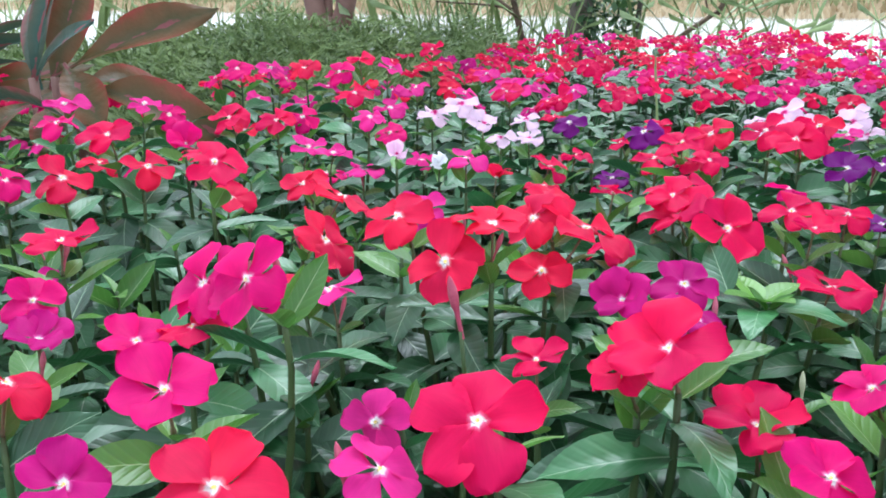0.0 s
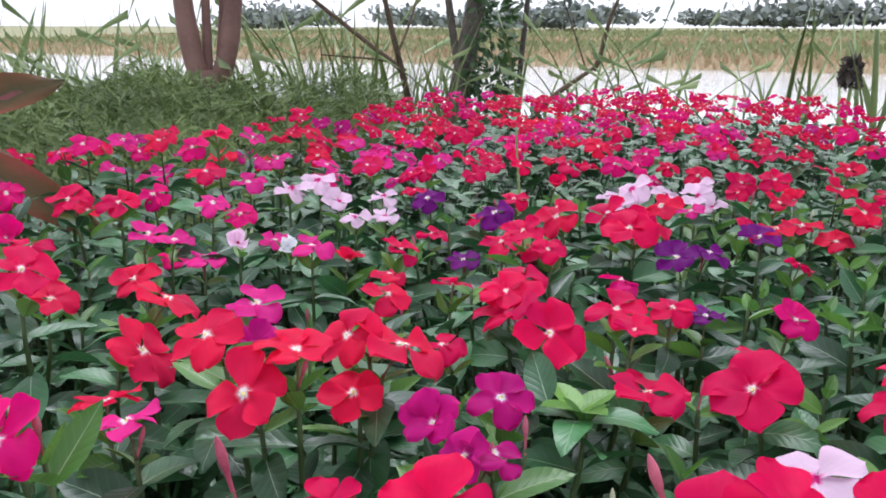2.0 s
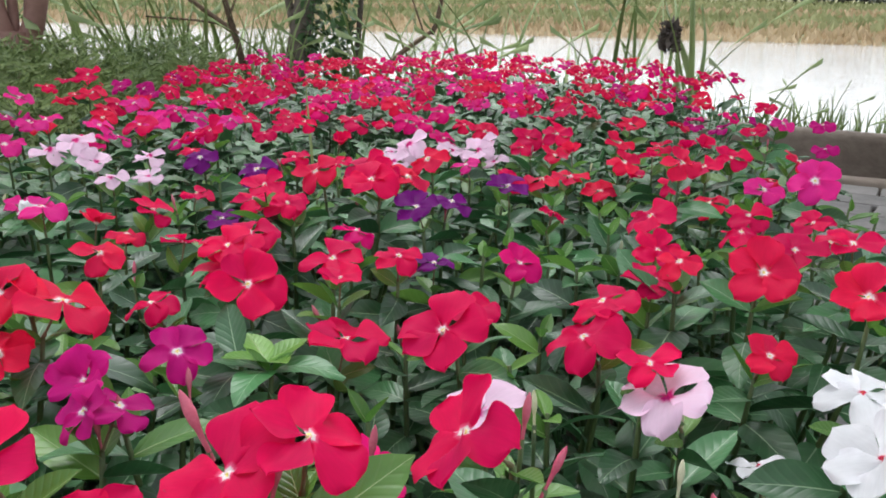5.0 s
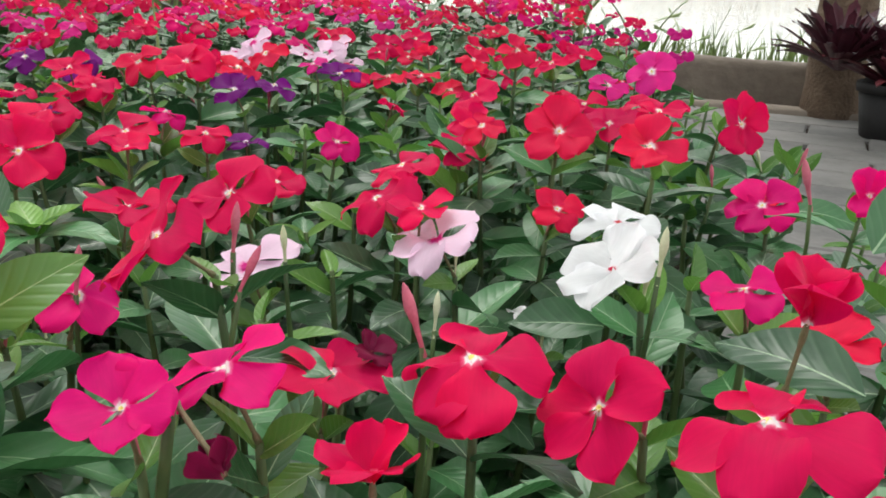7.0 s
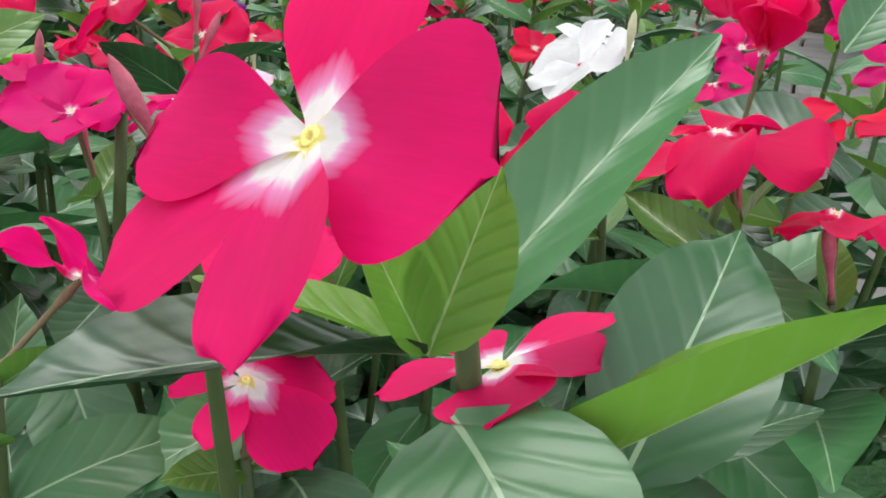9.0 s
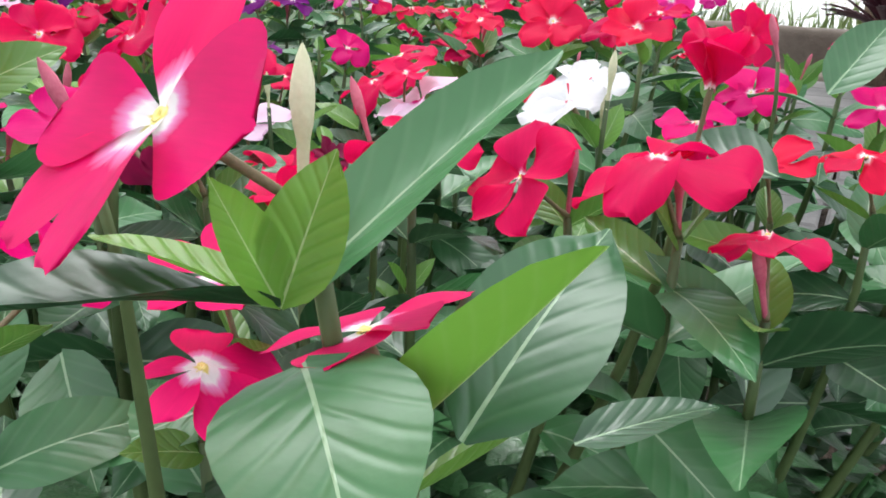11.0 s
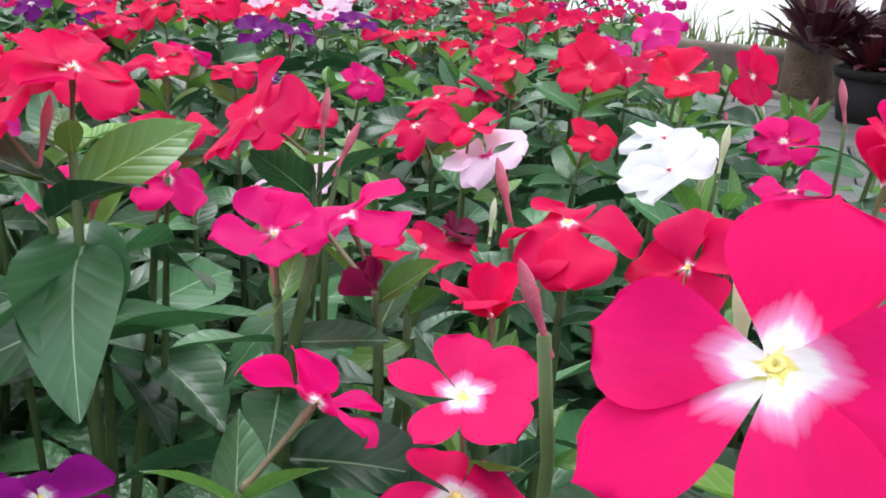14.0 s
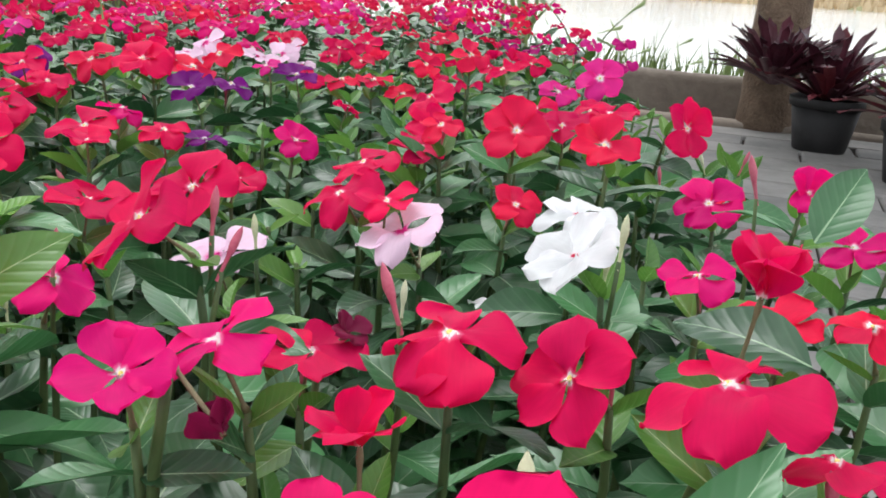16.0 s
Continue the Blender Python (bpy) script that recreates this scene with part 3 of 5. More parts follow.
bloom("scarlet", 0.536, 0.486, 0.444, -115, 49, 5, 0.051, petals=((-3, -4, 0.94), (3, 14, 1.06), (0, 5, 1.00), (-1, 1, 1.03), (1, 14, 0.97)))
bloom("scarlet", 0.563, 0.419, 0.447, -143, 56, 72, 0.046, petals=((17, 20, 0.99), (0, 8, 1.00), (-1, 14, 0.97), (-9, 17, 1.00), (-7, -7, 1.03)))
bloom("pink", 0.844, 0.822, 0.433, -139, 37, 40, 0.058, petals=((1, -5, 0.99), (-4, -3, 1.01), (3, -8, 1.00), (3, -4, 0.98), (-2, -9, 1.03)))
bloom("crimson", 0.777, 0.586, 0.420, -85, 20, 1, 0.058, petals=((6, 10, 1.03), (0, 4, 1.00), (-4, 9, 1.01), (0, 4, 1.00), (-1, 0, 0.97)))
bloom("crimson", 0.654, 0.539, 0.444, -150, 78, 267, 0.049)
bloom("crimson", 0.587, 0.587, 0.445, -122, 76, 262, 0.041)
bloom("crimson", 0.736, 0.788, 0.405, -115, 72, 230, 0.052)
bloom("crimson", 0.559, 0.683, 0.437, -147, 55, 352, 0.053)
bloom("scarlet", 0.704, 1.020, 0.425, -92, 54, 2, 0.046)
bloom("scarlet", 0.828, 1.279, 0.409, -88, 64, 42, 0.053)
bloom("scarlet", 0.664, 0.812, 0.461, -113, 62, 312, 0.046)
bloom("scarlet", 0.897, 1.375, 0.426, -110, 69, 262, 0.053)
bloom("crimson", 0.689, 1.338, 0.412, -109, 57, 18, 0.053)
bloom("crimson", 0.719, 1.285, 0.425, -100, 55, 278, 0.053)
bloom("scarlet", 0.661, 1.155, 0.412, -85, 63, 220, 0.051)
bloom("scarlet", 0.585, 1.013, 0.407, -143, 73, 278, 0.053)
bloom("scarlet", 0.647, 1.065, 0.398, -85, 77, 26, 0.053)
bloom("scarlet", 0.678, 1.032, 0.384, -150, 68, 297, 0.052)
bloom("purple", 0.478, 0.844, 0.435, -137, 76, 301, 0.048)
bloom("blush", 0.538, 1.269, 0.405, -94, 76, 270, 0.053)
bloom("blush", 0.556, 1.192, 0.416, -132, 64, 138, 0.053)
bloom("blush", 0.408, 1.098, 0.420, -96, 67, 235, 0.044)
bloom("scarlet", 0.386, 0.915, 0.434, -72, 68, 154, 0.053)
bloom("crimson", 0.323, 0.797, 0.456, -134, 57, 337, 0.053)
bloom("crimson", 0.224, 0.823, 0.449, -107, 69, 118, 0.043)
bloom("crimson", 0.241, 0.822, 0.432, -87, 76, 145, 0.048)
bloom("scarlet", 0.500, 0.534, 0.441, -116, 67, 86, 0.035)
bloom("crimson", 0.497, 0.561, 0.418, -90, 80, 156, 0.047)
bloom("crimson", 0.438, 0.527, 0.417, -171, 80, 186, 0.053)
bloom("purple", 0.356, 0.684, 0.404, -104, 86, 234, 0.038)
bloom("crimson", 0.323, 0.675, 0.415, -98, 77, 216, 0.042)
bloom("crimson", 1.174, 1.406, 0.400, -149, 66, 199, 0.053)
bloom("pink", 0.851, 0.923, 0.402, -115, 65, 215, 0.052)
bloom("crimson", 1.381, 1.668, 0.416, -110, 70, 356, 0.053)
bloom("pink", 1.245, 1.420, 0.418, -86, 48, 159, 0.049)
bloom("scarlet", 0.510, 0.436, 0.406, -96, 58, 63, 0.035)
bloom("crimson", 0.643, 0.591, 0.425, -136, 68, 221, 0.052)
bloom("crimson", 0.688, 0.867, 0.425, -114, 68, 347, 0.039)
bloom("crimson", 0.793, 0.970, 0.425, -136, 59, 131, 0.051)
bloom("crimson", 0.872, 1.029, 0.425, -126, 71, 225, 0.052)
bloom("crimson", 0.529, 0.615, 0.425, -101, 61, 347, 0.042)
bloom("crimson", 0.406, 0.402, 0.425, -95, 79, 75, 0.035)
bloom("crimson", 0.186, 0.697, 0.425, -115, 68, 78, 0.050)
bloom("rose", 0.248, 0.189, 0.447, -106, 65, 51, 0.031, petals=((7, 17, 0.91), (-15, 15, 1.04), (1, 11, 1.09), (10, 14, 0.97), (-3, 18, 0.96)))
bloom("rose", 0.276, 0.212, 0.442, 148, 67, 124, 0.041, petals=((2, 15, 0.95), (0, -1, 1.00), (-2, 3, 0.99), (0, -1, 1.00), (0, -23, 1.07)))
bloom("crimson", 0.318, 0.254, 0.412, -42, 80, 358, 0.043, petals=((0, 2, 1.00), (-3, 3, 0.98), (4, -3, 0.97), (-1, 6, 0.99), (0, 0, 1.05)))
bloom("crimson", 0.352, 0.207, 0.436, -130, 78, 14, 0.050, petals=((1, -13, 1.02), (14, -16, 0.99), (2, -31, 0.99), (5, -25, 0.96), (-22, -20, 1.06)))
bloom("crimson", 0.385, 0.182, 0.426, -174, 39, 43, 0.044, petals=((-1, 4, 0.98), (4, 5, 0.97), (10, -2, 1.01), (-4, 6, 0.95), (-9, -3, 1.09)))
bloom("crimson", 0.406, 0.136, 0.443, 151, 69, 48, 0.053, petals=((0, -19, 1.06), (21, -18, 0.90), (-22, -18, 1.01), (2, -16, 1.02), (-1, -13, 1.00)))
bloom("crimson", 0.435, 0.156, 0.459, -60, 83, 171, 0.039, 58, pairs=0)
bloom("scarlet", 0.510, 0.214, 0.413, -184, 77, 164, 0.041)
bloom("scarlet", 0.528, 0.182, 0.425, -179, 68, 336, 0.035)
bloom("crimson", 0.310, 0.177, 0.420, 73, 84, 267, 0.035, 45, pairs=2)
bloom("rose", 0.649, 0.408, 0.405, -154, 54, 53, 0.048, petals=((-1, 0, 1.01), (11, 5, 1.04), (0, -3, 0.95), (-5, 6, 1.00), (-5, -1, 0.98)))
bloom("rose", 0.645, 0.324, 0.435, -130, 44, 98, 0.035, 40)
bloom("rose", 0.610, 0.260, 0.425, -153, 73, 313, 0.035)
bloom("rose", 0.498, 0.251, 0.425, -157, 68, 334, 0.035)
bloom("crimson", 0.262, 0.592, 0.425, -89, 74, 107, 0.035)
bloom("rose", 0.234, 0.326, 0.425, -58, 65, 198, 0.035)
bloom("crimson", 0.431, 0.115, 0.425, 92, 79, 341, 0.035)
bloom("starred", 0.283, 0.138, 0.419, -124, 72, 27, 0.040, pairs=3, petals=((1, 11, 1.04), (-3, 7, 1.00), (-2, 10, 1.00), (3, 9, 0.98), (0, 10, 0.99)))
bloom("rose", 0.246, 0.139, 0.424, 20, 38, 30, 0.034)
bloom("starred", 0.274, 0.039, 0.4805, -160, 38, 96, 0.048, pairs=0, petals=((-1, 5, 0.88), (23, 9, 0.93), (-1, 9, 1.09), (-2, 18, 1.09), (-18, 4, 0.98)))
bloom("starred", 0.277, 0.126, 0.400, -77, 78, 356, 0.042, pairs=2, petals=((-4, -17, 1.03), (0, -13, 1.00), (-5, -23, 0.92), (9, -7, 0.91), (0, -23, 1.13)))
bloom("starred", 0.301, 0.050, 0.443, 124, 67, 13, 0.035, pairs=2, petals=((13, -1, 0.98), (-6, 2, 0.95), (-6, 0, 1.08), (0, 1, 1.00), (-1, 2, 0.98)))
bloom("violet", 0.182, 0.209, 0.363, 29, 74, 350, 0.044, petals=((4, -7, 1.00), (0, -2, 1.00), (9, -2, 0.99), (-6, -7, 0.94), (-7, 4, 1.09)))
bloom("wilted", 0.270, 0.169, 0.436, -60, -35, 20, 0.020, -62, pairs=0)
bloom("wilted", 0.335, 0.262, 0.415, -40, 60, 20, 0.019, 40, pairs=0)


# ---- the plants ----
WORDS = {"scarlet": "scarlet", "violet": "violet-magenta", "crimson": "crimson", "rose": "rose-pink", "starred": "white-eyed rose", "pink": "bright pink",
         "magenta": "magenta", "purple": "purple", "blush": "pale pink", "white": "white", "wilted": "wilted dark red"}
SHAPES = "vinca plant with {} flowers and glossy dark green leaves"


def flower_frame(n, spin):
    x0 = Vector((0, 0, 1)).cross(n)
    x0 = x0.normalized() if x0.length > 1e-4 else Vector((1, 0, 0))
    y0 = n.cross(x0)
    return Matrix((x0, y0, n)).transposed().to_4x4() @ Matrix.Rotation(radians(spin), 4, "Z")


def add_flower(plant, inv, kind, place, n, spin, size, cup, r, petals=None):
    """flower > petal (five), heart; its tube is the flower's own mesh."""
    half = size * 0.53
    m = inv @ Matrix.Translation(place) @ flower_frame(n, spin)
    flower = put("flower", TUBE_MESH, plant, m @ Matrix.Scale(0.025, 4), WORDS[kind] + " five-petalled flower")
    k = half / 0.025
    lift = r.uniform(-14, 12) if cup is None else cup
    star = kind == "starred"
    for i in range(5):
        if star:
            shape = (5, 0, 4, 4, 5)[i]
        else:
            shape = r.randrange(4)
        turn, rise, length = (r.uniform(-7, 7), lift + r.uniform(-18, 18), r.uniform(0.92, 1.06)) if petals is None else petals[i]
        rise += math.degrees(math.atan(PETAL_SHAPES[shape][1])) * (0.55 if petals is None else 1.0)
        mm = Matrix.Translation((0, 0, 0.008 * k * i)) @ Matrix.Rotation(radians(72 * i + turn), 4, "Z") @ Matrix.Rotation(radians(-rise), 4, "Y")
        mm = mm @ Matrix.Rotation(radians(3 if star else r.uniform(2, 9)), 4, "X") @ Matrix.Scale(k * length, 4)
        put("petal", PETAL_MESH[kind][shape], flower, mm)
    if cup is None:
        put("heart", HEART_MESH["flower_heart_red" if kind in ("white", "blush") else "flower_heart"], flower, Matrix.Translation((0, 0, 0.035 * k)) @ Matrix.Scale(k * 0.8, 4))


def add_shoot(plant, inv, top, aim_down, base, r, pairs=4, leaf=0.06, turn=None, young=True, first=0.004):
    """A stem from the plant's base to top, with crossed pairs of leaves."""
    top, base = Vector(top), Vector(base)
    reach = max(0.1, (top - base).length)
    path = bezier(top, top + aim_down * reach * 0.22, base + Vector((0, 0, reach * 0.45)), base, 9)
    v, f = tube([inv @ p for p in path], [0.0015 + 0.0019 * min(1, i / 5) for i in range(10)], 6)
    put("stem", make_mesh("stem", v, f, STEM), plant)
    turn = r.uniform(0, 360) if turn is None else turn
    down = first
    for i in range(pairs):
        # walk down the stem
        left, k = down, 0
        while k < len(path) - 2 and left > (path[k + 1] - path[k]).length:
            left -= (path[k + 1] - path[k]).length
            k += 1
        d = (path[k + 1] - path[k]).normalized()
        p = path[k] + d * left
        size = leaf * ((0.5, 0.8, 1.0, 1.08, 1.05, 1.0)[i] if young else (0.8, 1.0, 1.05, 1.1, 1.0, 1.0)[i]) * r.uniform(0.88, 1.12)
        rise = radians(((38, 26, 12, 0, -12, -20)[i]) + r.uniform(-18, 18))
        for s in (0, 180):
            a = radians(turn + 90 * i + s + r.uniform(-16, 16))
            along = Vector((math.cos(a) * math.cos(rise), math.sin(a) * math.cos(rise), math.sin(rise)))
            mesh = YOUNG_MESH if young and (i == 0 or i == 1 and r.random() < 0.3) else LEAF_MESH
            up = Vector((r.uniform(-0.75, 0.75), r.uniform(-0.75, 0.75), 1))
            put("leaf", mesh[r.randrange(5)], plant, inv @ basis(p, along, up, size * r.uniform(0.92, 1.08)))
        down += (0.012, 0.02, 0.026, 0.03, 0.034, 0.04)[i] * r.uniform(0.85, 1.2)
    return path


def add_bud(plant, inv, place, along, r, length=0.032, pale=False):
    m = inv @ basis(place, (1, 0, 0), (0, 0, 1))
    q = Vector((0, 0, 1)).rotation_difference(Vector(along).normalized()).to_matrix().to_4x4()
    put("bud", BUD_MESH["pale" if pale else "pink"], plant, inv @ Matrix.Translation(place) @ q @ Matrix.Scale(length, 4), "pale green bud" if pale else "twisted pink bud")


def inside(x, y):
    """The flower bed's outline."""
    if y < 0.02 or x < -1.25 + 0.12 * math.sin(5 * y):
        return False
    right = np.interp(y, (0, 0.35, 0.56, 0.84, 1.05, 1.27, 1.6, 2.07, 2.4, 3.07, 3.7), (0.80, 0.80, 0.84, 0.93, 1.03, 1.11, 1.27, 1.50, 1.68, 1.80, 1.62))
    back = np.interp(x, (-1.3, -0.44, -0.2, 0.04, 0.22, 0.45, 1.23), (1.50, 1.62, 1.80, 2.20, 2.80, 3.20, 3.50))
    return x < right and y < back


# plants: blooms of one colour that stand together
NEAR = 1.28
groups = []
for b in BLOOMS:
    for g in groups:
        c = sum((o[1] for o in g), Vector()) / len(g)
        if g[0][0] == b[0] and (c - b[1]).length < 0.105 and len(g) < 6:
            g.append(b)
            break
    else:
        groups.append([b])

taken = [b[1] for b in BLOOMS]


def free(x, y, gap):
    return all((x - t.x) ** 2 + (y - t.y) ** 2 > gap * gap for t in taken)


PLANTS = []
for gi, g in enumerate(groups):
    r = random.Random(100 + gi)
    kind = g[0][0]
    c = sum((o[1] for o in g), Vector()) / len(g)
    base = Vector((c.x + r.uniform(-0.02, 0.02), c.y + 0.05, GROUND))
    plant = tagged(new("vinca_plant"), SHAPES.format(WORDS[kind]), "flower plant", "vinca bed")
    plant.empty_display_size = 0.05
    plant.location = base
    inv = Matrix.Translation(-base)
    PLANTS.append((plant, base, kind))
    for kind, p, n, spin, size, cup, pairs, petals in g:
        add_flower(plant, inv, kind, p, n, spin, size, cup, r, petals)
        foot = p - n * 0.0245
        near = p.y < 0.75
        down = (Vector((0, 0, -1)) - n * 0.35).normalized()
        add_shoot(plant, inv, foot, down, base, r, pairs if pairs is not None else (4 if p.x < 0.27 and p.y < 0.40 else 5 if near else 4), r.uniform(0.044, 0.060))
        if pairs is None and r.random() < 0.45:
            add_bud(plant, inv, foot, (r.uniform(-0.3, 0.3), r.uniform(-0.3, 0.3), 1), r, r.uniform(0.020, 0.028), kind in ("white", "blush"))


# single leaves round the nearest shoots
def extra_leaf(base, tip, up, wide=1.0, shape=0, young=False):
    base, tip = Vector(base), Vector(tip)
    plant, foot, _k = min(PLANTS, key=lambda q: (q[1].x - base.x) ** 2 + (q[1].y - 0.05 - base.y) ** 2)
    bend = LEAF_SHAPES[shape][1] * 0.6 - 0.1 if young else LEAF_SHAPES[shape][1]
    end = Vector((1 - 0.12 * bend, 0, -bend))  # where the bent blade ends
    m = Matrix.Translation(-foot) @ basis(base, tip - base, up, (tip - base).length / end.length) @ Matrix.Rotation(-math.atan2(bend, end.x), 4, "Y") @ Matrix.Diagonal((1, wide, 1, 1))
    put("leaf", (YOUNG_BACKLIT_MESH if young else LEAF_MESH)[shape], plant, m)


NODE = (0.287, 0.042, 0.4525)
extra_leaf(NODE, (0.335, 0.0565, 0.4854), (-0.55, -0.45, 0.7), 0.64, 2)
extra_leaf(NODE, (0.239, 0.0434, 0.4558), (0.05, 0.45, 1), 0.62, 0)
extra_leaf((0.2895, 0.040, 0.4445), (0.290, 0.003, 0.433), (-0.1, 0.1, 1), 1.55, 3)
extra_leaf((0.313, 0.037, 0.429), (0.350, 0.0623, 0.4521), (-0.5, -0.75, 0.55), 1.05, 1)
extra_leaf((0.305, 0.046, 0.4245), (0.3162, 0.0042, 0.4729), (-0.17, 0.73, 0.66), 0.45, 0, True)
extra_leaf(NODE, (0.2955, 0.042, 0.475), (-0.3, -0.85, 0.4), 1.15, 1, True)
extra_leaf(NODE, (0.2785, 0.042, 0.4722), (0.2, -0.85, 0.5), 1.0, 0, True)
extra_leaf(NODE, (0.2622, 0.0521, 0.462), (0.0, 0.1, 1), 0.8, 1, True)
extra_leaf((0.350, 0.068, 0.402), (0.3837, 0.0659, 0.4067), (-0.2, -0.3, 1), 0.85, 0)
extra_leaf((0.236, 0.195, 0.375), (0.2465, 0.150, 0.352), (-0.1, -0.8, 0.5), 1.1, 0)
extra_leaf((0.2024, 0.274, 0.426), (0.190, 0.214, 0.398), (-0.2, -0.75, 0.6), 1.1, 0)
extra_leaf((0.563, 0.246, 0.437), (0.604, 0.258, 0.468), (-0.5, -0.6, 0.6), 1.2, 2)
extra_leaf((0.470, 0.160, 0.427), (0.452, 0.212, 0.425), (-0.2, -0.4, 0.9), 0.95, 1)
extra_leaf((0.186, 0.534, 0.396), (0.1815, 0.570, 0.4206), (-0.2, -0.9, 0.3), 1.1, 0)
for az in (20, 110, 200, 290):  # a bright rosette among the darker leaves
    a = radians(az)
    extra_leaf((0.204, 0.524, 0.394), (0.204 + 0.03 * math.cos(a), 0.524 + 0.03 * math.sin(a), 0.404), (0, 0, 1), 1.35, 1, True)
    extra_leaf((0.204, 0.524, 0.388), (0.204 + 0.052 * math.cos(a + 0.8), 0.524 + 0.052 * math.sin(a + 0.8), 0.388), (0, 0, 1), 1.0, 3)


def near_bud(x, y, z, lean, turn, length, pale=False):
    """A bud that stands among the near blooms: its foot, its lean and the way it leans in degrees."""
    p = Vector((x, y, z))
    plant, foot, _k = min(PLANTS, key=lambda q: (q[1].x - x) ** 2 + (q[1].y - 0.05 - y) ** 2)
    d = Vector((math.sin(radians(lean)) * math.cos(radians(turn)), math.sin(radians(lean)) * math.sin(radians(turn)), math.cos(radians(lean))))
    inv = Matrix.Translation(-foot)
    add_bud(plant, inv, p, d, rng, length, pale)
    path = bezier(p + d * 0.004, p - d * 0.02, Vector((x, y + 0.01, 0.30)), foot, 6)
    v, f = tube([inv @ q for q in path], [0.0011] * 2 + [0.0016] * 5, 6)
    put("stem", make_mesh("stem", v, f, STEM), plant)


near_bud(0.347, 0.236, 0.424, 16, 160, 0.029)
near_bud(0.291, 0.299, 0.443, 8, 20, 0.024)
near_bud(0.287, 0.267, 0.440, 28, 10, 0.022)
near_bud(0.324, 0.365, 0.412, 8, 90, 0.022, True)
near_bud(0.390, 0.337, 0.379, 8, 40, 0.024, True)
near_bud(0.452, 0.250, 0.433, 4, 0, 0.025, True)
near_bud(0.009, 0.351, 0.440, 12, 200, 0.031)
near_bud(0.251, 0.592, 0.385, 25, 180, 0.024)
near_bud(0.158, 0.470, 0.393, 8, 90, 0.024)
near_bud(0.233, 0.323, 0.423, 10, 30, 0.024)
near_bud(0.577, 0.298, 0.440, 18, 170, 0.029)
near_bud(0.172, 0.286, 0.460, 20, 170, 0.029)
near_bud(0.263, 0.070, 0.468, 22, 170, 0.017)
for b in ((0.294, 0.064, 0.458, 0.05, 0.15, 1, 0.028, True),):
    plant, foot, _k = min(PLANTS, key=lambda q: (q[1].x - b[0]) ** 2 + (q[1].y - 0.05 - b[1]) ** 2)
    add_bud(plant, Matrix.Translation(-foot), Vector(b[:3]), b[3:6], rng, b[6], b[7])

# lesser blooms low among the leaves, each on a plant of its own colour nearby
r = random.Random(77)
added = 0
for _ in range(3000):
    x, y = r.uniform(-0.65, 1.1), r.uniform(0.42, NEAR)
    if added >= 64 or not inside(x, y) or not free(x, y, 0.062):
        continue
    kind = r.choices(("crimson", "scarlet", "rose", "pink", "magenta"), (4, 2, 4, 3, 0.5) if x < 0.05 else (6, 4, 1.2, 0.6, 0.5))[0]
    plant, base, _k = min((q for q in PLANTS if q[2] == kind), key=lambda q: (q[1].x - x) ** 2 + (q[1].y - y) ** 2)
    z = 0.405 + r.uniform(-0.025, 0.02)
    n = Vector((r.uniform(-0.45, 0.45), r.uniform(-0.55, 0.25), 0.9)).normalized()
    if (base - Vector((x, y, GROUND))).length > 0.2:
        base = Vector((x, y + 0.04, GROUND))
        plant = tagged(new("vinca_plant"), SHAPES.format(WORDS[kind]), "flower plant", "vinca bed")
        plant.location = base
        PLANTS.append((plant, base, kind))
    inv = Matrix.Translation(-base)
    taken.append(Vector((x, y, z)))
    add_flower(plant, inv, kind, Vector((x, y, z)), n, r.uniform(0, 72), r.uniform(0.036, 0.048), None if r.random() < 0.75 else r.uniform(30, 60), r)
    add_shoot(plant, inv, Vector((x, y, z)) - n * 0.0245, Vector((0, 0, -1)), base, r, 3, r.uniform(0.050, 0.064))
    added += 1

# leafy shoots without a bloom, between the others
r = random.Random(5)
for _ in range(4000):
    x, y = r.uniform(-0.6, 1.2), r.uniform(0.16, NEAR)
    if not inside(x, y) or abs(x - 0.26) < 0.075 and y < 0.2 or not free(x, y, 0.049):
        continue
    z = 0.388 + r.uniform(-0.045, 0.014) - 0.05 * (y < 0.35 and x < 0.5)
    taken.append(Vector((x, y, z)))
    plant, base, _k = min(PLANTS, key=lambda q: (q[1].x - x) ** 2 + (q[1].y - y) ** 2)
    inv = Matrix.Translation(-base)
    add_shoot(plant, inv, (x, y, z), Vector((0, 0, -1)), base, r, 5 if y < 0.75 else 4, r.uniform(0.044, 0.060))
    if r.random() < 0.3:
        add_bud(plant, inv, (x, y, z), (r.uniform(-0.4, 0.4), r.uniform(-0.4, 0.4), 1), r, 0.024, r.random() < 0.45)


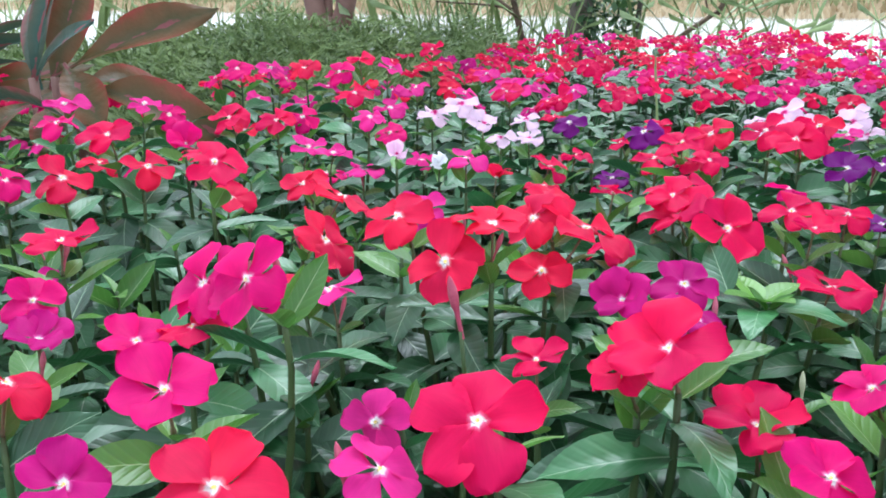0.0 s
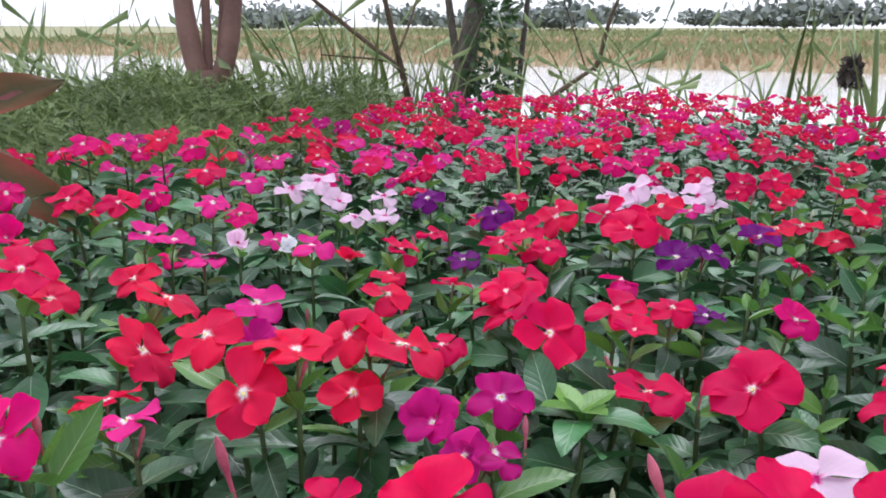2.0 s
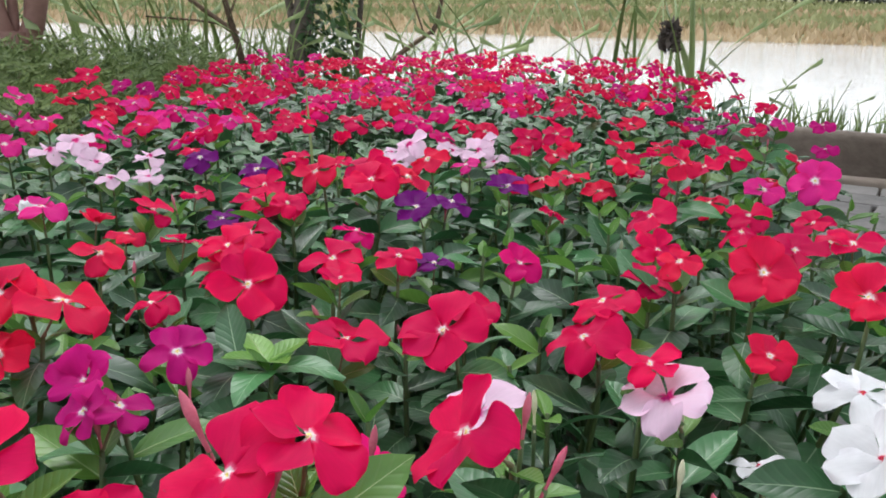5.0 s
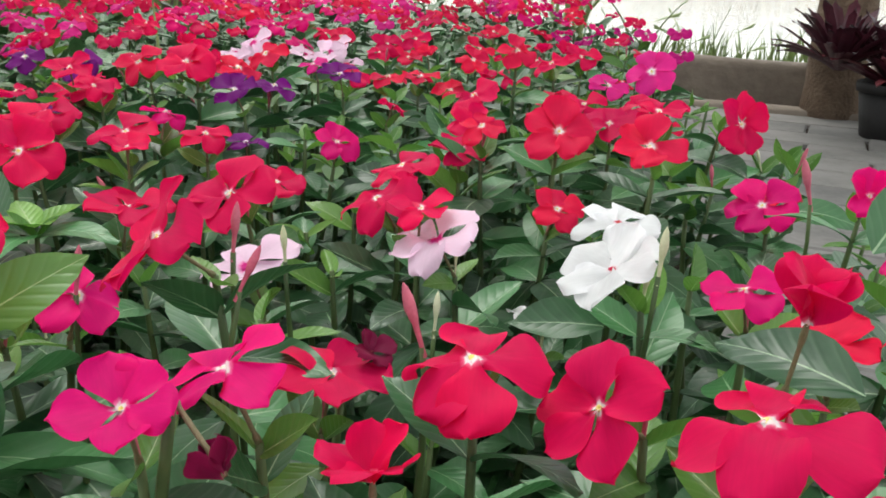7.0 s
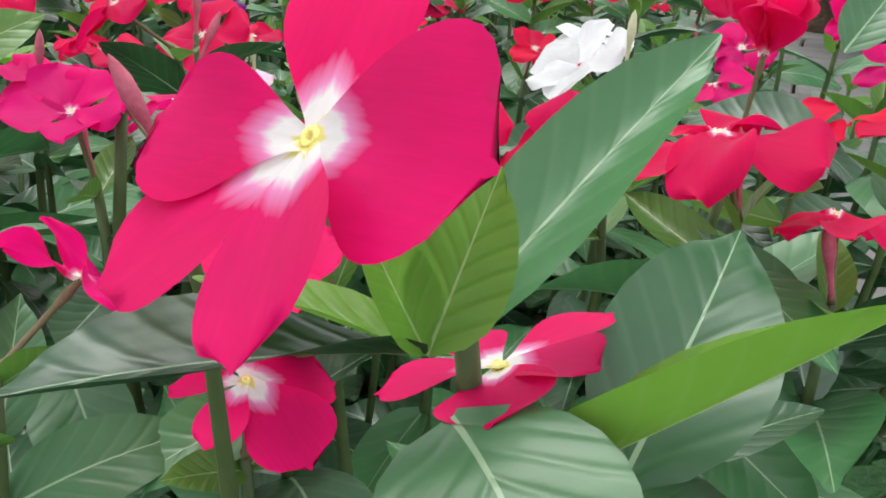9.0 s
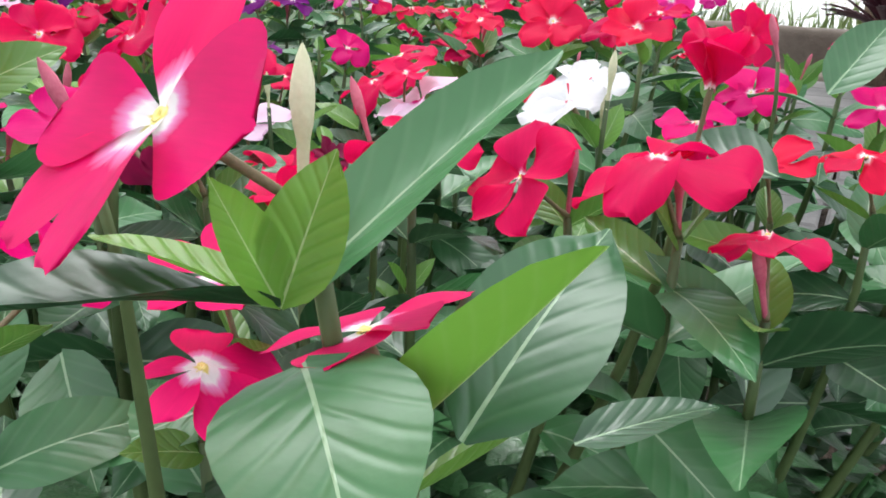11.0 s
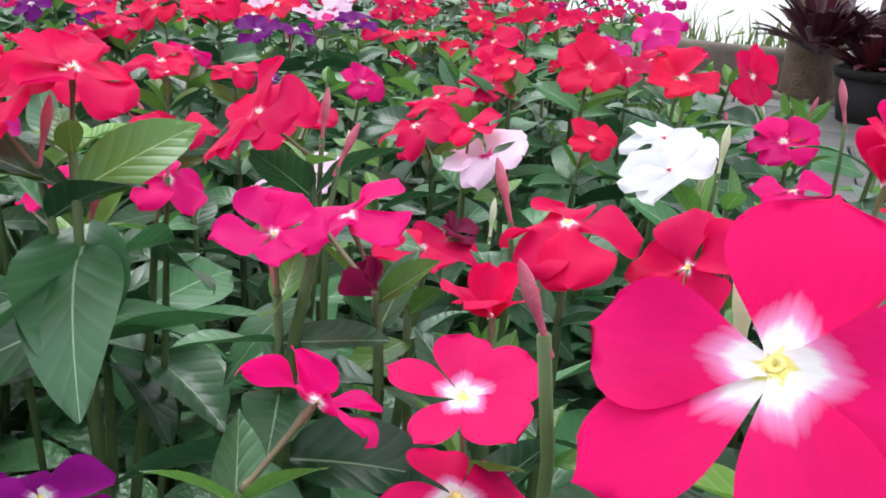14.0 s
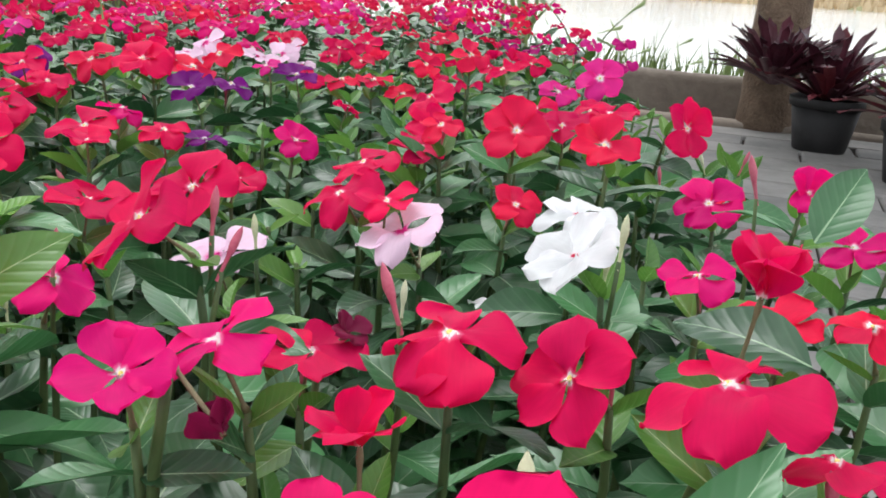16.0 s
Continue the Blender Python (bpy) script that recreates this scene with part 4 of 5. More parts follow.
# the far part of the bed: each plant has its own colour, its leaves in one mesh
def foliage_mesh(seed):
    r = random.Random(seed)
    verts, faces = [], []
    for _ in range(60):
        a, d = r.uniform(0, 6.28), r.random() ** 0.6 * 0.125
        z = 0.43 * r.uniform(0.55, 0.97) - 0.35 * d * d / 0.02 * 0.05
        m = basis((d * math.cos(a), d * math.sin(a), z), (math.cos(a + r.uniform(-1, 1)), math.sin(a + r.uniform(-1, 1)), r.uniform(-0.2, 0.6)), (0, 0, 1), r.uniform(0.045, 0.065))
        src = LEAF_MESH[r.randrange(5)]
        base = len(verts)
        nv = 7
        keep = [i * nv + j for i in (0, 2, 4, 6, 8, 9) for j in (0, 3, 6)]
        verts += [m @ src.vertices[k].co for k in keep]
        faces += [(base + 3 * i + j, base + 3 * i + 3 + j, base + 3 * i + 4 + j, base + 3 * i + 1 + j) for i in range(5) for j in range(2)]
    for k in range(6):
        a = k * 1.05
        v, f = tube(bezier((0, 0, 0), (0, 0, 0.15), (0.05 * math.cos(a), 0.05 * math.sin(a), 0.25), (0.09 * math.cos(a), 0.09 * math.sin(a), 0.4), 4), [0.003] * 5, 4, False)
        base = len(verts)
        verts += v
        faces += [tuple(base + i for i in q) for q in f]
    return make_mesh("foliage", verts, faces, FOLIAGE)


FAR_LEAVES = [foliage_mesh(i) for i in range(5)]
for plant, base, _k in PLANTS:  # the shaded lower leaves of the near plants
    if base.y > 0.16:
        put("lower_foliage", FAR_LEAVES[r.randrange(5)], plant, Matrix.Rotation(r.uniform(0, 6.28), 4, "Z") @ Matrix.Diagonal((0.95, 0.95, r.uniform(0.68, 0.80), 1)))
far_spots = []
for _ in range(6000):
    x, y = r.uniform(-1.2, 2.1), r.uniform(NEAR - 0.05, 3.9)
    if inside(x, y) and all((x - a) ** 2 + (y - b) ** 2 > 0.155 ** 2 for a, b in far_spots):
        far_spots.append((x, y))
for x, y in far_spots:
    left = x < 0.1
    kind = r.choices(("crimson", "scarlet", "rose", "pink", "magenta"), (3, 2, 4, 3.5, 0.3) if left else (5, 4, 3, 1.6, 0.4))[0]
    plant = tagged(new("vinca_plant"), SHAPES.format(WORDS[kind]), "flower plant", "vinca bed")
    plant.location = (x, y, GROUND)
    put("foliage", FAR_LEAVES[r.randrange(5)], plant, Matrix.Rotation(r.uniform(0, 6.28), 4, "Z"))
    for _ in range(r.randint(7, 10)):
        a, d = r.uniform(0, 6.28), 0.115 * r.random() ** 0.5
        px, py = x + d * math.cos(a), y + d * math.sin(a)
        if not free(px, py, 0.042):
            continue
        z = 0.43 + r.uniform(-0.03, 0.03)
        taken.append(Vector((px, py, z)))
        n = Vector((r.uniform(-0.45, 0.45), r.uniform(-0.62, 0.18), 0.9)).normalized()
        size = r.uniform(0.043, 0.056) * 0.5
        put("flower", FAR_FLOWERS[kind][r.randrange(4)], plant, Matrix.Translation((px - x, py - y, z - GROUND)) @ flower_frame(n, r.uniform(0, 72)) @ Matrix.Scale(size, 4))

# ---- paving between the bed and the wall ----
def slab_mesh(seed, sx, sy):
    r = random.Random(seed)
    b, h = 0.006, 0.02
    pts = [(-sx / 2, -sy / 2), (sx / 2, -sy / 2), (sx / 2, sy / 2), (-sx / 2, sy / 2)]
    pts = [(x + r.uniform(-0.004, 0.004), y + r.uniform(-0.004, 0.004)) for x, y in pts]
    verts = [(x, y, -h) for x, y in pts] + [(x, y, -b) for x, y in pts] + [(x * (1 - 2 * b / sx), y * (1 - 2 * b / sy), 0) for x, y in pts]
    faces = [(8, 9, 10, 11)]
    for a in (0, 4):
        faces += [(a + k, a + (k + 1) % 4, a + 4 + (k + 1) % 4, a + 4 + k) for k in range(4)]
    return make_mesh("slab", verts, faces, PAVE, False)


def build_paving():
    base = put("pavement", make_mesh("pavement", [(0.62, 0.0, GROUND + 0.004), (2.15, -1.45, GROUND + 0.004), (4.55, 0.95, GROUND + 0.004), (2.1, 3.4, GROUND + 0.004)], [(0, 1, 2, 3)], SOIL, False))
    tagged(base, "grey concrete paving slabs with dark joints", "pavement", kind="structure")
    shapes = [slab_mesh(i, 0.392, 0.192) for i in range(6)]
    r = random.Random(8)
    turn = Matrix.Rotation(radians(-45), 4, "Z")
    for i in range(-8, 16):
        for j in range(-4, 30):
            p = turn @ Vector((0.4 * (i + 0.5 * (j % 2)), 0.2 * j, 0))
            if p.x + p.y > 5.42 or p.x < 0.62 + 0.42 * p.y or p.x - p.y > 3.6 or p.x + p.y < 0.7:
                continue
            m = Matrix.Translation((p.x, p.y, GROUND + 0.022 + r.uniform(-0.002, 0.003))) @ turn @ Euler((r.uniform(-0.006, 0.006), r.uniform(-0.006, 0.006), 0)).to_matrix().to_4x4()
            put("slab", shapes[r.randrange(6)], base, m)


build_paving()

# ---- potted bromeliads by the wall ----
MAROON = mottled("bromeliad_leaf", (0.018, 0.006, 0.011), (0.085, 0.018, 0.030), 2.2, 0.38, 0.5, 0.2, 0.01)
MAROON_RED = mottled("bromeliad_red", (0.05, 0.009, 0.015), (0.19, 0.032, 0.042), 2.2, 0.4, 0.5, 0.2, 0.01)
POT = mottled("pot_black", (0.006, 0.006, 0.006), (0.020, 0.019, 0.019), 14, 0.6, 0.3, 0.2, 0.003)


def strap_half(u):
    return 0.75 + 0.25 * math.sin(3.0 * u) if u < 0.82 else max(0.0, 1 - ((u - 0.82) / 0.18) ** 2) ** 0.5


STRAPS = [blade("strap", mat, w, strap_half, bend, 0.5, 0.03, 8, 4, 60 + i, 0.2) for i, (w, bend, mat) in enumerate(((0.070, 0.10, MAROON), (0.078, 0.24, MAROON), (0.068, 0.38, MAROON_RED), (0.080, 0.18, MAROON_RED)))]


def bromeliad(place, scale, seed, pot=True, red=0.4, label=""):
    """bromeliad > pot (> rim, soil), many straps."""
    r = random.Random(seed)
    plant = tagged(new("bromeliad"), label, "potted plant" if pot else "plant", "bromeliads")
    plant.location = place
    top = 0.0
    if pot:
        top = 0.2 * scale
        body = put("pot", make_mesh("pot", *lathe([(0.092 * scale, 0), (0.095 * scale, 0.008), (0.122 * scale, 0.165 * scale), (0.116 * scale, 0.165 * scale), (0.11 * scale, 0.12 * scale)], 24), POT), plant, None, "black plastic nursery pot")
        put("rim", make_mesh("rim", *lathe([(0.118 * scale, 0.16 * scale), (0.131 * scale, 0.162 * scale), (0.133 * scale, 0.192 * scale), (0.126 * scale, 0.196 * scale), (0.118 * scale, 0.17 * scale)], 24, False), POT), body)
        put("soil", make_mesh("soil", *lathe([(0.115 * scale, 0.15 * scale), (0.06 * scale, 0.163 * scale), (0.004, 0.166 * scale)], 16, False), SOIL), body)
    for i in range(58):
        a = 2.4 * i + r.uniform(-0.2, 0.2)
        t = i / 57
        rise = radians(84 - 58 * t + r.uniform(-8, 8))
        along = Vector((math.cos(a) * math.cos(rise), math.sin(a) * math.cos(rise), math.sin(rise)))
        k = (0, 1) if r.random() > red else (2, 3)
        put("leaf", STRAPS[k[r.randrange(2)]], plant, basis(Vector((0.018 * math.cos(a), 0.018 * math.sin(a), top - 0.03)), along, (0, 0, 1), scale * r.uniform(0.20, 0.31)))
    return plant


bromeliad((2.86, 2.20, GROUND + 0.022), 1.0, 1, True, 0.15, "dark maroon bromeliad in a black plastic pot on paving")
bromeliad((2.73, 1.70, GROUND + 0.022), 1.0, 2, True, 0.75, "reddish bromeliad in a black plastic pot on paving")
bromeliad((3.22, 1.86, GROUND + 0.022), 1.05, 3, True, 0.4, "maroon bromeliad in a black plastic pot on paving")
bromeliad((3.05, 1.40, GROUND + 0.022), 1.0, 5, True, 0.6, "red-brown bromeliad in a black plastic pot on paving")
bromeliad((2.76, 2.38, 0.22), 0.98, 4, False, 0.0, "dark maroon bromeliad tied against a tree trunk")


# ---- trees ----
CROWN = mottled("crown_leaves", (0.02, 0.06, 0.015), (0.07, 0.15, 0.04), 1.5, 0.5, 0.4, per="island")


def crown_mesh(centre, radii, count, size, seed, mat):
    """Many small leaves in clumps, uneven and with gaps."""
    r = np.random.RandomState(seed)
    clumps = r.normal(size=(60, 3))
    clumps /= np.linalg.norm(clumps, axis=1)[:, None]
    clumps *= (r.uniform(0.35, 1, 60) ** 0.5)[:, None]
    p = clumps[r.randint(0, 60, count)] + r.normal(size=(count, 3)) * 0.17
    p = np.array(centre) + p * np.array(radii)
    d = r.normal(size=(count, 3))
    d /= np.linalg.norm(d, axis=1)[:, None]
    e = np.cross(d, r.normal(size=(count, 3)))
    e /= np.linalg.norm(e, axis=1)[:, None]
    s = size * r.uniform(0.7, 1.3, (count, 1))
    quads = np.stack([p - d * s, p + e * s * 0.4, p + d * s, p - e * s * 0.4], 1).reshape(-1, 3)
    return make_mesh("crown", quads.tolist(), [(4 * i, 4 * i + 1, 4 * i + 2, 4 * i + 3) for i in range(count)], mat, False)


def limb(parent, name, pts, radii, mat, sides=9):
    path = bezier(*pts, 14)
    rr = [(radii[0] + (radii[1] - radii[0]) * i / 14) * (1 + 0.10 * noise.noise((i * 0.9, radii[0] * 90, 1.7))) for i in range(15)]
    v, f = tube(path, rr, sides)
    return put(name, make_mesh(name, v, f, mat), parent)


def right_tree():
    t = tagged(new("tree"), "tree with a straight brown trunk beside the low wall", "tree")
    t.location = (3.0, 2.62, GROUND)
    limb(t, "trunk", ((0, 0, -0.05), (0.005, 0.0, 0.3), (0.02, 0.0, 1.4), (0.0, 0.05, 2.5)), (0.118, 0.085), BARK, 14)
    for a in range(5):
        c, s = math.cos(a * 1.26), math.sin(a * 1.26)
        limb(t, "limb", ((0, 0.05, 2.2), (0.3 * c, 0.3 * s, 2.7), (0.8 * c, 0.8 * s, 3.0), (1.5 * c, 1.5 * s, 3.3)), (0.045, 0.012), BARK)
    put("crown", crown_mesh((0.25, -0.45, 3.4), (1.9, 1.9, 0.8), 20000, 0.09, 3, CROWN), t)


def myrtle():
    t = tagged(new("tree"), "multi-stemmed tree with smooth pinkish-brown bark behind the shrub", "tree")
    t.location = (-0.58, 3.98, GROUND)
    limb(t, "trunk", ((0, 0, -0.05), (0, 0, 0.2), (0, 0, 0.4), (0.0, 0.0, 0.55)), (0.10, 0.07), BARK_PINK, 12)
    for foot, low, high, top, rad, yy in ((-0.03, -0.085, -0.125, -0.18, 0.050, 0.0), (-0.01, -0.012, -0.012, 0.0, 0.023, 0.05),
                                          (0.02, 0.055, 0.08, 0.1, 0.023, 0.08), (0.03, 0.105, 0.155, 0.21, 0.047, -0.02)):
        limb(t, "stem", ((foot, yy * 0.4, 0.48), (low, yy, 0.62), (high, yy, 0.78), (top, yy * 2, 2.6)), (rad, rad * 0.75), BARK_PINK, 10)
    put("crown", crown_mesh((0, 0, 3.1), (1.5, 1.4, 0.7), 7000, 0.06, 4, CROWN), t)


right_tree()
myrtle()
IVY = mottled("ivy_leaves", (0.02, 0.055, 0.018), (0.08, 0.17, 0.05), 3, 0.45, 0.5, per="island")


def ivy_tree():
    t = tagged(new("tree"), "dark forked trunk grown over with leafy vines at the water", "tree")
    t.location = (0.74, 5.1, GROUND)
    limb(t, "trunk", ((-0.12, 0, -0.1), (-0.1, 0, 0.25), (0.0, 0, 0.6), (0.15, 0.0, 1.7)), (0.075, 0.05), BARK_DARK)
    limb(t, "limb", ((-0.05, 0, 0.45), (-0.07, 0, 0.6), (-0.12, 0, 0.8), (-0.2, 0.0, 1.5)), (0.028, 0.018), BARK_DARK)
    limb(t, "limb", ((0.3, 0.1, -0.1), (0.3, 0.1, 0.4), (0.36, 0.1, 0.8), (0.42, 0.1, 1.8)), (0.02, 0.014), BARK_DARK)
    put("vine", crown_mesh((0.12, -0.04, 0.75), (0.17, 0.14, 0.85), 1000, 0.035, 6, IVY), t, None, "leafy green vine")


def bare_shrub(place, stems, label):
    t = tagged(new("bare_shrub"), label, "shrub")
    t.location = place
    for pts, rad in stems:
        limb(t, "branch", pts, (rad, rad * 0.5), BARK, 7)


ivy_tree()
bare_shrub((0.30, 4.9, GROUND), (
    (((0.12, 0, -0.05), (0.11, 0, 0.35), (0.0, 0, 0.58), (-0.09, 0, 1.05)), 0.026),
    (((0.05, 0, 0.52), (-0.06, 0, 0.60), (-0.25, 0, 0.75), (-0.66, 0, 1.06)), 0.018),
    (((0.0, 0, 0.60), (0.05, 0, 0.72), (0.12, 0, 0.85), (0.14, 0, 1.1)), 0.008),
    (((0.03, 0, 0.56), (-0.1, 0, 0.60), (-0.3, 0, 0.60), (-0.42, 0, 0.61)), 0.008)), "bare grey-brown branching shrub at the water's edge")
bare_shrub((1.1, 4.9, GROUND), (
    (((-0.15, 0, 0), (-0.05, 0, 0.34), (0.22, 0, 0.46), (0.35, 0, 0.56)), 0.022),
    (((0.34, 0, 0.54), (0.41, 0, 0.64), (0.36, 0, 0.76), (0.52, 0, 1.05)), 0.017),
    (((0.30, 0, 0.52), (0.26, 0, 0.66), (0.20, 0.05, 0.8), (0.1, 0.05, 1.1)), 0.006)), "bare dark leaning branch at the water's edge")

# ---- low conifer-like shrub behind the bed ----
NEEDLE = mottled("shrub_green", (0.040, 0.085, 0.024), (0.20, 0.27, 0.085), 4.0, 0.6, 0.3, per="island")


def mound(x, y, cx, cy, rx, ry, top):
    d = ((x - cx) / rx) ** 2 + ((y - cy) / ry) ** 2
    return top * max(0.0, 1 - d) ** 0.5 + 0.10 * noise.noise((x * 3.1, y * 3.1, 2)) + 0.05 * noise.noise((x * 8, y * 8, 5))


def shrub(name, cx, cy, rx, ry, top, count, seed, label, leaf=0.0095):
    """Feathery sprigs over a mound: each sprig a twig with two rows of small leaves."""
    r = random.Random(seed)
    ob = tagged(new(name), label, "shrub")
    ob.location = (cx, cy, GROUND)
    inv = Matrix.Translation((-cx, -cy, -GROUND))
    branches = [([], []) for _ in range(7)]
    while count > 0:
        x, y = cx + r.uniform(-rx, rx), cy + r.uniform(-ry, ry)
        if ((x - cx) / rx) ** 2 + ((y - cy) / ry) ** 2 > 1:
            continue
        count -= 1
        verts, faces = branches[int(3.499 + 3.4 * math.atan2(y - cy, x - cx) / math.pi + 0.5 * noise.noise((x * 5, y * 5, 0))) % 7]
        z = GROUND + mound(x, y, cx, cy, rx, ry, top) * r.uniform(0.72, 1.0)
        d = Vector(((x - cx) * 0.9 + r.uniform(-1, 1), (y - cy) * 0.6 - 0.35 + r.uniform(-1, 1), r.uniform(0.0, 0.9))).normalized()
        side = d.cross(Vector((r.uniform(-1, 1), r.uniform(-1, 1), 0.6))).normalized()
        p = Vector((x, y, z))
        n = 7
        for k in range(n):
            for s in (-1, 1):
                q = p + d * (0.042 * k / n)
                tip = q + (d * 0.7 + side * s).normalized() * leaf * (1.15 - 0.5 * k / n) * r.uniform(0.8, 1.2)
                w = d.cross(side) * 0.0026 + d * 0.0026
                m = (q + tip) / 2
                b = len(verts)
                verts += [q, m + w, tip, m - w]
                faces.append((b, b + 1, b + 2, b + 3))
    core = [(cx + rx * 0.93 * math.cos(a) * c, cy + ry * 0.93 * math.sin(a) * c, GROUND + 0.80 * max(0, mound(cx + rx * math.cos(a) * c, cy + ry * math.sin(a) * c, cx, cy, rx, ry, top)))
            for c in (1.0, 0.85, 0.6, 0.3, 0.02) for a in (2 * math.pi * k / 24 for k in range(24))]
    for verts, faces in branches:
        put("branch", make_mesh("branch", verts, faces, NEEDLE, False), ob, inv)
    b = 0
    faces = [(b + i * 24 + k, b + i * 24 + (k + 1) % 24, b + (i + 1) * 24 + (k + 1) % 24, b + (i + 1) * 24 + k) for i in range(4) for k in range(24)]
    put("inner_foliage", make_mesh("inner_foliage", core, faces, NEEDLE, False), ob, inv)
    return ob


shrub("low_shrub", -0.62, 2.82, 0.92, 1.08, 0.57, 15000, 21, "low spreading feathery green shrub behind the flowers")
shrub("low_shrub", -1.75, 3.2, 0.7, 0.9, 0.50, 4500, 22, "low feathery green shrub at the bed's end")
shrub("low_shrub", 0.05, 3.75, 0.42, 0.45, 0.54, 2800, 23, "low feathery green shrub at the foot of a bare branch")

# ---- reeds and grass at the water ----
REED = mottled("reed_green", (0.075, 0.14, 0.04), (0.25, 0.33, 0.12), 2, 0.5, 0.4)


def reed_half(u):
    return (1 - u) ** 0.6 * (0.6 + 0.4 * min(1, u * 5)) + 0.03


REEDS = [blade("blade", REED, w, reed_half, bend, 0.6, 0.02, 10, 2, 80 + i, tw) for i, (w, bend, tw) in enumerate(((0.012, 0.15, 0.3), (0.016, 0.38, 0.2), (0.014, 0.58, -0.2), (0.010, 0.25, 0.4), (0.017, 0.45, 0.0)))]


def reed_clump(x, y, count, tall, spread, seed, label="clump of arching green reeds at the water's edge"):
    r = random.Random(seed)
    clump = tagged(new("reed_clump"), label, "reeds", "reeds along the water")
    clump.location = (x, y, height(x, y))
    for _ in range(count):
        a, d = r.uniform(0, 6.28), spread * r.random() ** 0.5
        lean = r.uniform(0.03, 0.5)
        b = r.uniform(0, 6.28)
        along = (math.cos(b) * lean, math.sin(b) * lean, 1)
        put("blade", REEDS[r.randrange(5)], clump, basis((d * math.cos(a), d * math.sin(a), -0.02), along, (math.cos(b) * -1, math.sin(b) * -1, 0.1), tall * r.uniform(0.5, 1.15)))


r = random.Random(31)
for x, y, n, tall, spread in ((2.55, 4.0, 16, 0.95, 0.12), (2.40, 4.4, 14, 1.0, 0.15), (1.75, 4.75, 16, 0.9, 0.2), (2.1, 4.55, 12, 0.8, 0.2), (3.05, 3.45, 12, 0.5, 0.16),
                              (3.35, 3.25, 10, 0.45, 0.2), (3.62, 2.9, 10, 0.4, 0.2), (2.78, 3.62, 8, 0.62, 0.1), (-0.15, 4.9, 34, 1.0, 0.3), (0.15, 5.2, 26, 1.0, 0.25),
                              (-1.15, 4.9, 26, 0.9, 0.35), (-1.8, 4.8, 16, 0.8, 0.35), (0.55, 5.2, 22, 0.9, 0.25), (1.2, 5.0, 24, 0.9, 0.3), (1.45, 4.85, 16, 0.8, 0.25), (4.1, 2.7, 10, 0.5, 0.3), (0.95, 5.0, 10, 0.7, 0.15), (-2.3, 4.9, 26, 0.85, 0.4), (-1.45, 4.7, 26, 0.85, 0.35), (-2.9, 5.2, 20, 0.85, 0.4), (-0.75, 5.1, 24, 0.9, 0.3)):
    reed_clump(x, y, n, tall, spread, r.randrange(999))


def dead_stalk():
    """A stout reed stalk with a withered brown head and two broad blades."""
    t = tagged(new("reed_stalk"), "stout green reed stalk with a withered dark head", "reeds", "reeds along the water")
    t.location = (2.60, 3.95, height(2.60, 3.95))
    h = -t.location.z
    limb(t, "stem", ((0, 0, -0.05), (0, 0, h), (-0.02, 0, h + 0.4), (-0.06, 0, h + 0.72)), (0.022, 0.012), REED, 8)
    put("blade", REEDS[4], t, basis((-0.01, 0, h + 0.25), (-0.35, -0.1, 1), (-0.2, -1, 0.1), 0.42) @ Matrix.Diagonal((1, 3, 1, 1)))
    put("blade", REEDS[1], t, basis((0, 0, h + 0.2), (0.25, -0.1, 1), (0.2, -1, 0.1), 0.5) @ Matrix.Diagonal((1, 2.4, 1, 1)))
    put("withered_head", crown_mesh((-0.19, -0.05, h + 0.52), (0.055, 0.03, 0.075), 160, 0.03, 9, BARK_DARK), t, None, "withered dark brown leaves")


dead_stalk()


def stuff_blades(name, count, place, tall, wide, mat, seed, label, category, kind="stuff"):
    """Uncounted upright blades, one triangle pair each."""
    r = random.Random(seed)
    verts, faces = [], []
    for _ in range(count):
        x, y = place(r)
        z = height(x, y) - 0.02
        h, w, a = tall * r.uniform(0.5, 1.2), wide * r.uniform(0.6, 1.3), r.uniform(0, 3.14)
        lx, ly = r.uniform(-0.35, 0.35) * h, r.uniform(-0.35, 0.35) * h
        b = len(verts)
        c, s = math.cos(a) * w, math.sin(a) * w
        verts += [(x - c, y - s, z), (x + c, y + s, z), (x + lx * 0.4 + c * 0.7, y + ly * 0.4 + s * 0.7, z + h * 0.6), (x + lx, y + ly, z + h), (x + lx * 0.4 - c * 0.7, y + ly * 0.4 - s * 0.7, z + h * 0.6)]
        faces.append((b, b + 1, b + 2, b + 3, b + 4))
    return tagged(put(name, make_mesh(name, verts, faces, mat, False)), label, category, kind=kind)


def bank(lo, hi):
    def place(r):
        g, s = lo + (hi - lo) * r.random() ** 1.4, r.uniform(-62, 75)
        g += 4.9
        return 0.5524 * g - 0.8336 * s, 0.8336 * g + 0.5524 * s
    return place


def shoreline(r):
    x = r.uniform(-3.0, 5.0)
    g = r.uniform(-0.55, 0.35) + 4.9
    return x, (g - 0.55 * x) / 0.83


TAN = mottled("dry_grass", (0.33, 0.23, 0.12), (0.55, 0.44, 0.28), 0.3, 0.8, 0.2, per="island")
OLIVE = mottled("field_grass", (0.15, 0.19, 0.07), (0.36, 0.37, 0.19), 0.12, 0.8, 0.2, per="island")
stuff_blades("shore_grass", 2600, shoreline, 0.28, 0.006, REED, 41, "short green grass along the near shore", "grass")


def reed_bed(r):
    x = r.uniform(-3.4, 1.1)
    return x, 4.95 - 0.04 * x + r.uniform(-0.2, 0.45) + (0.25 if x > 0.6 else 0)


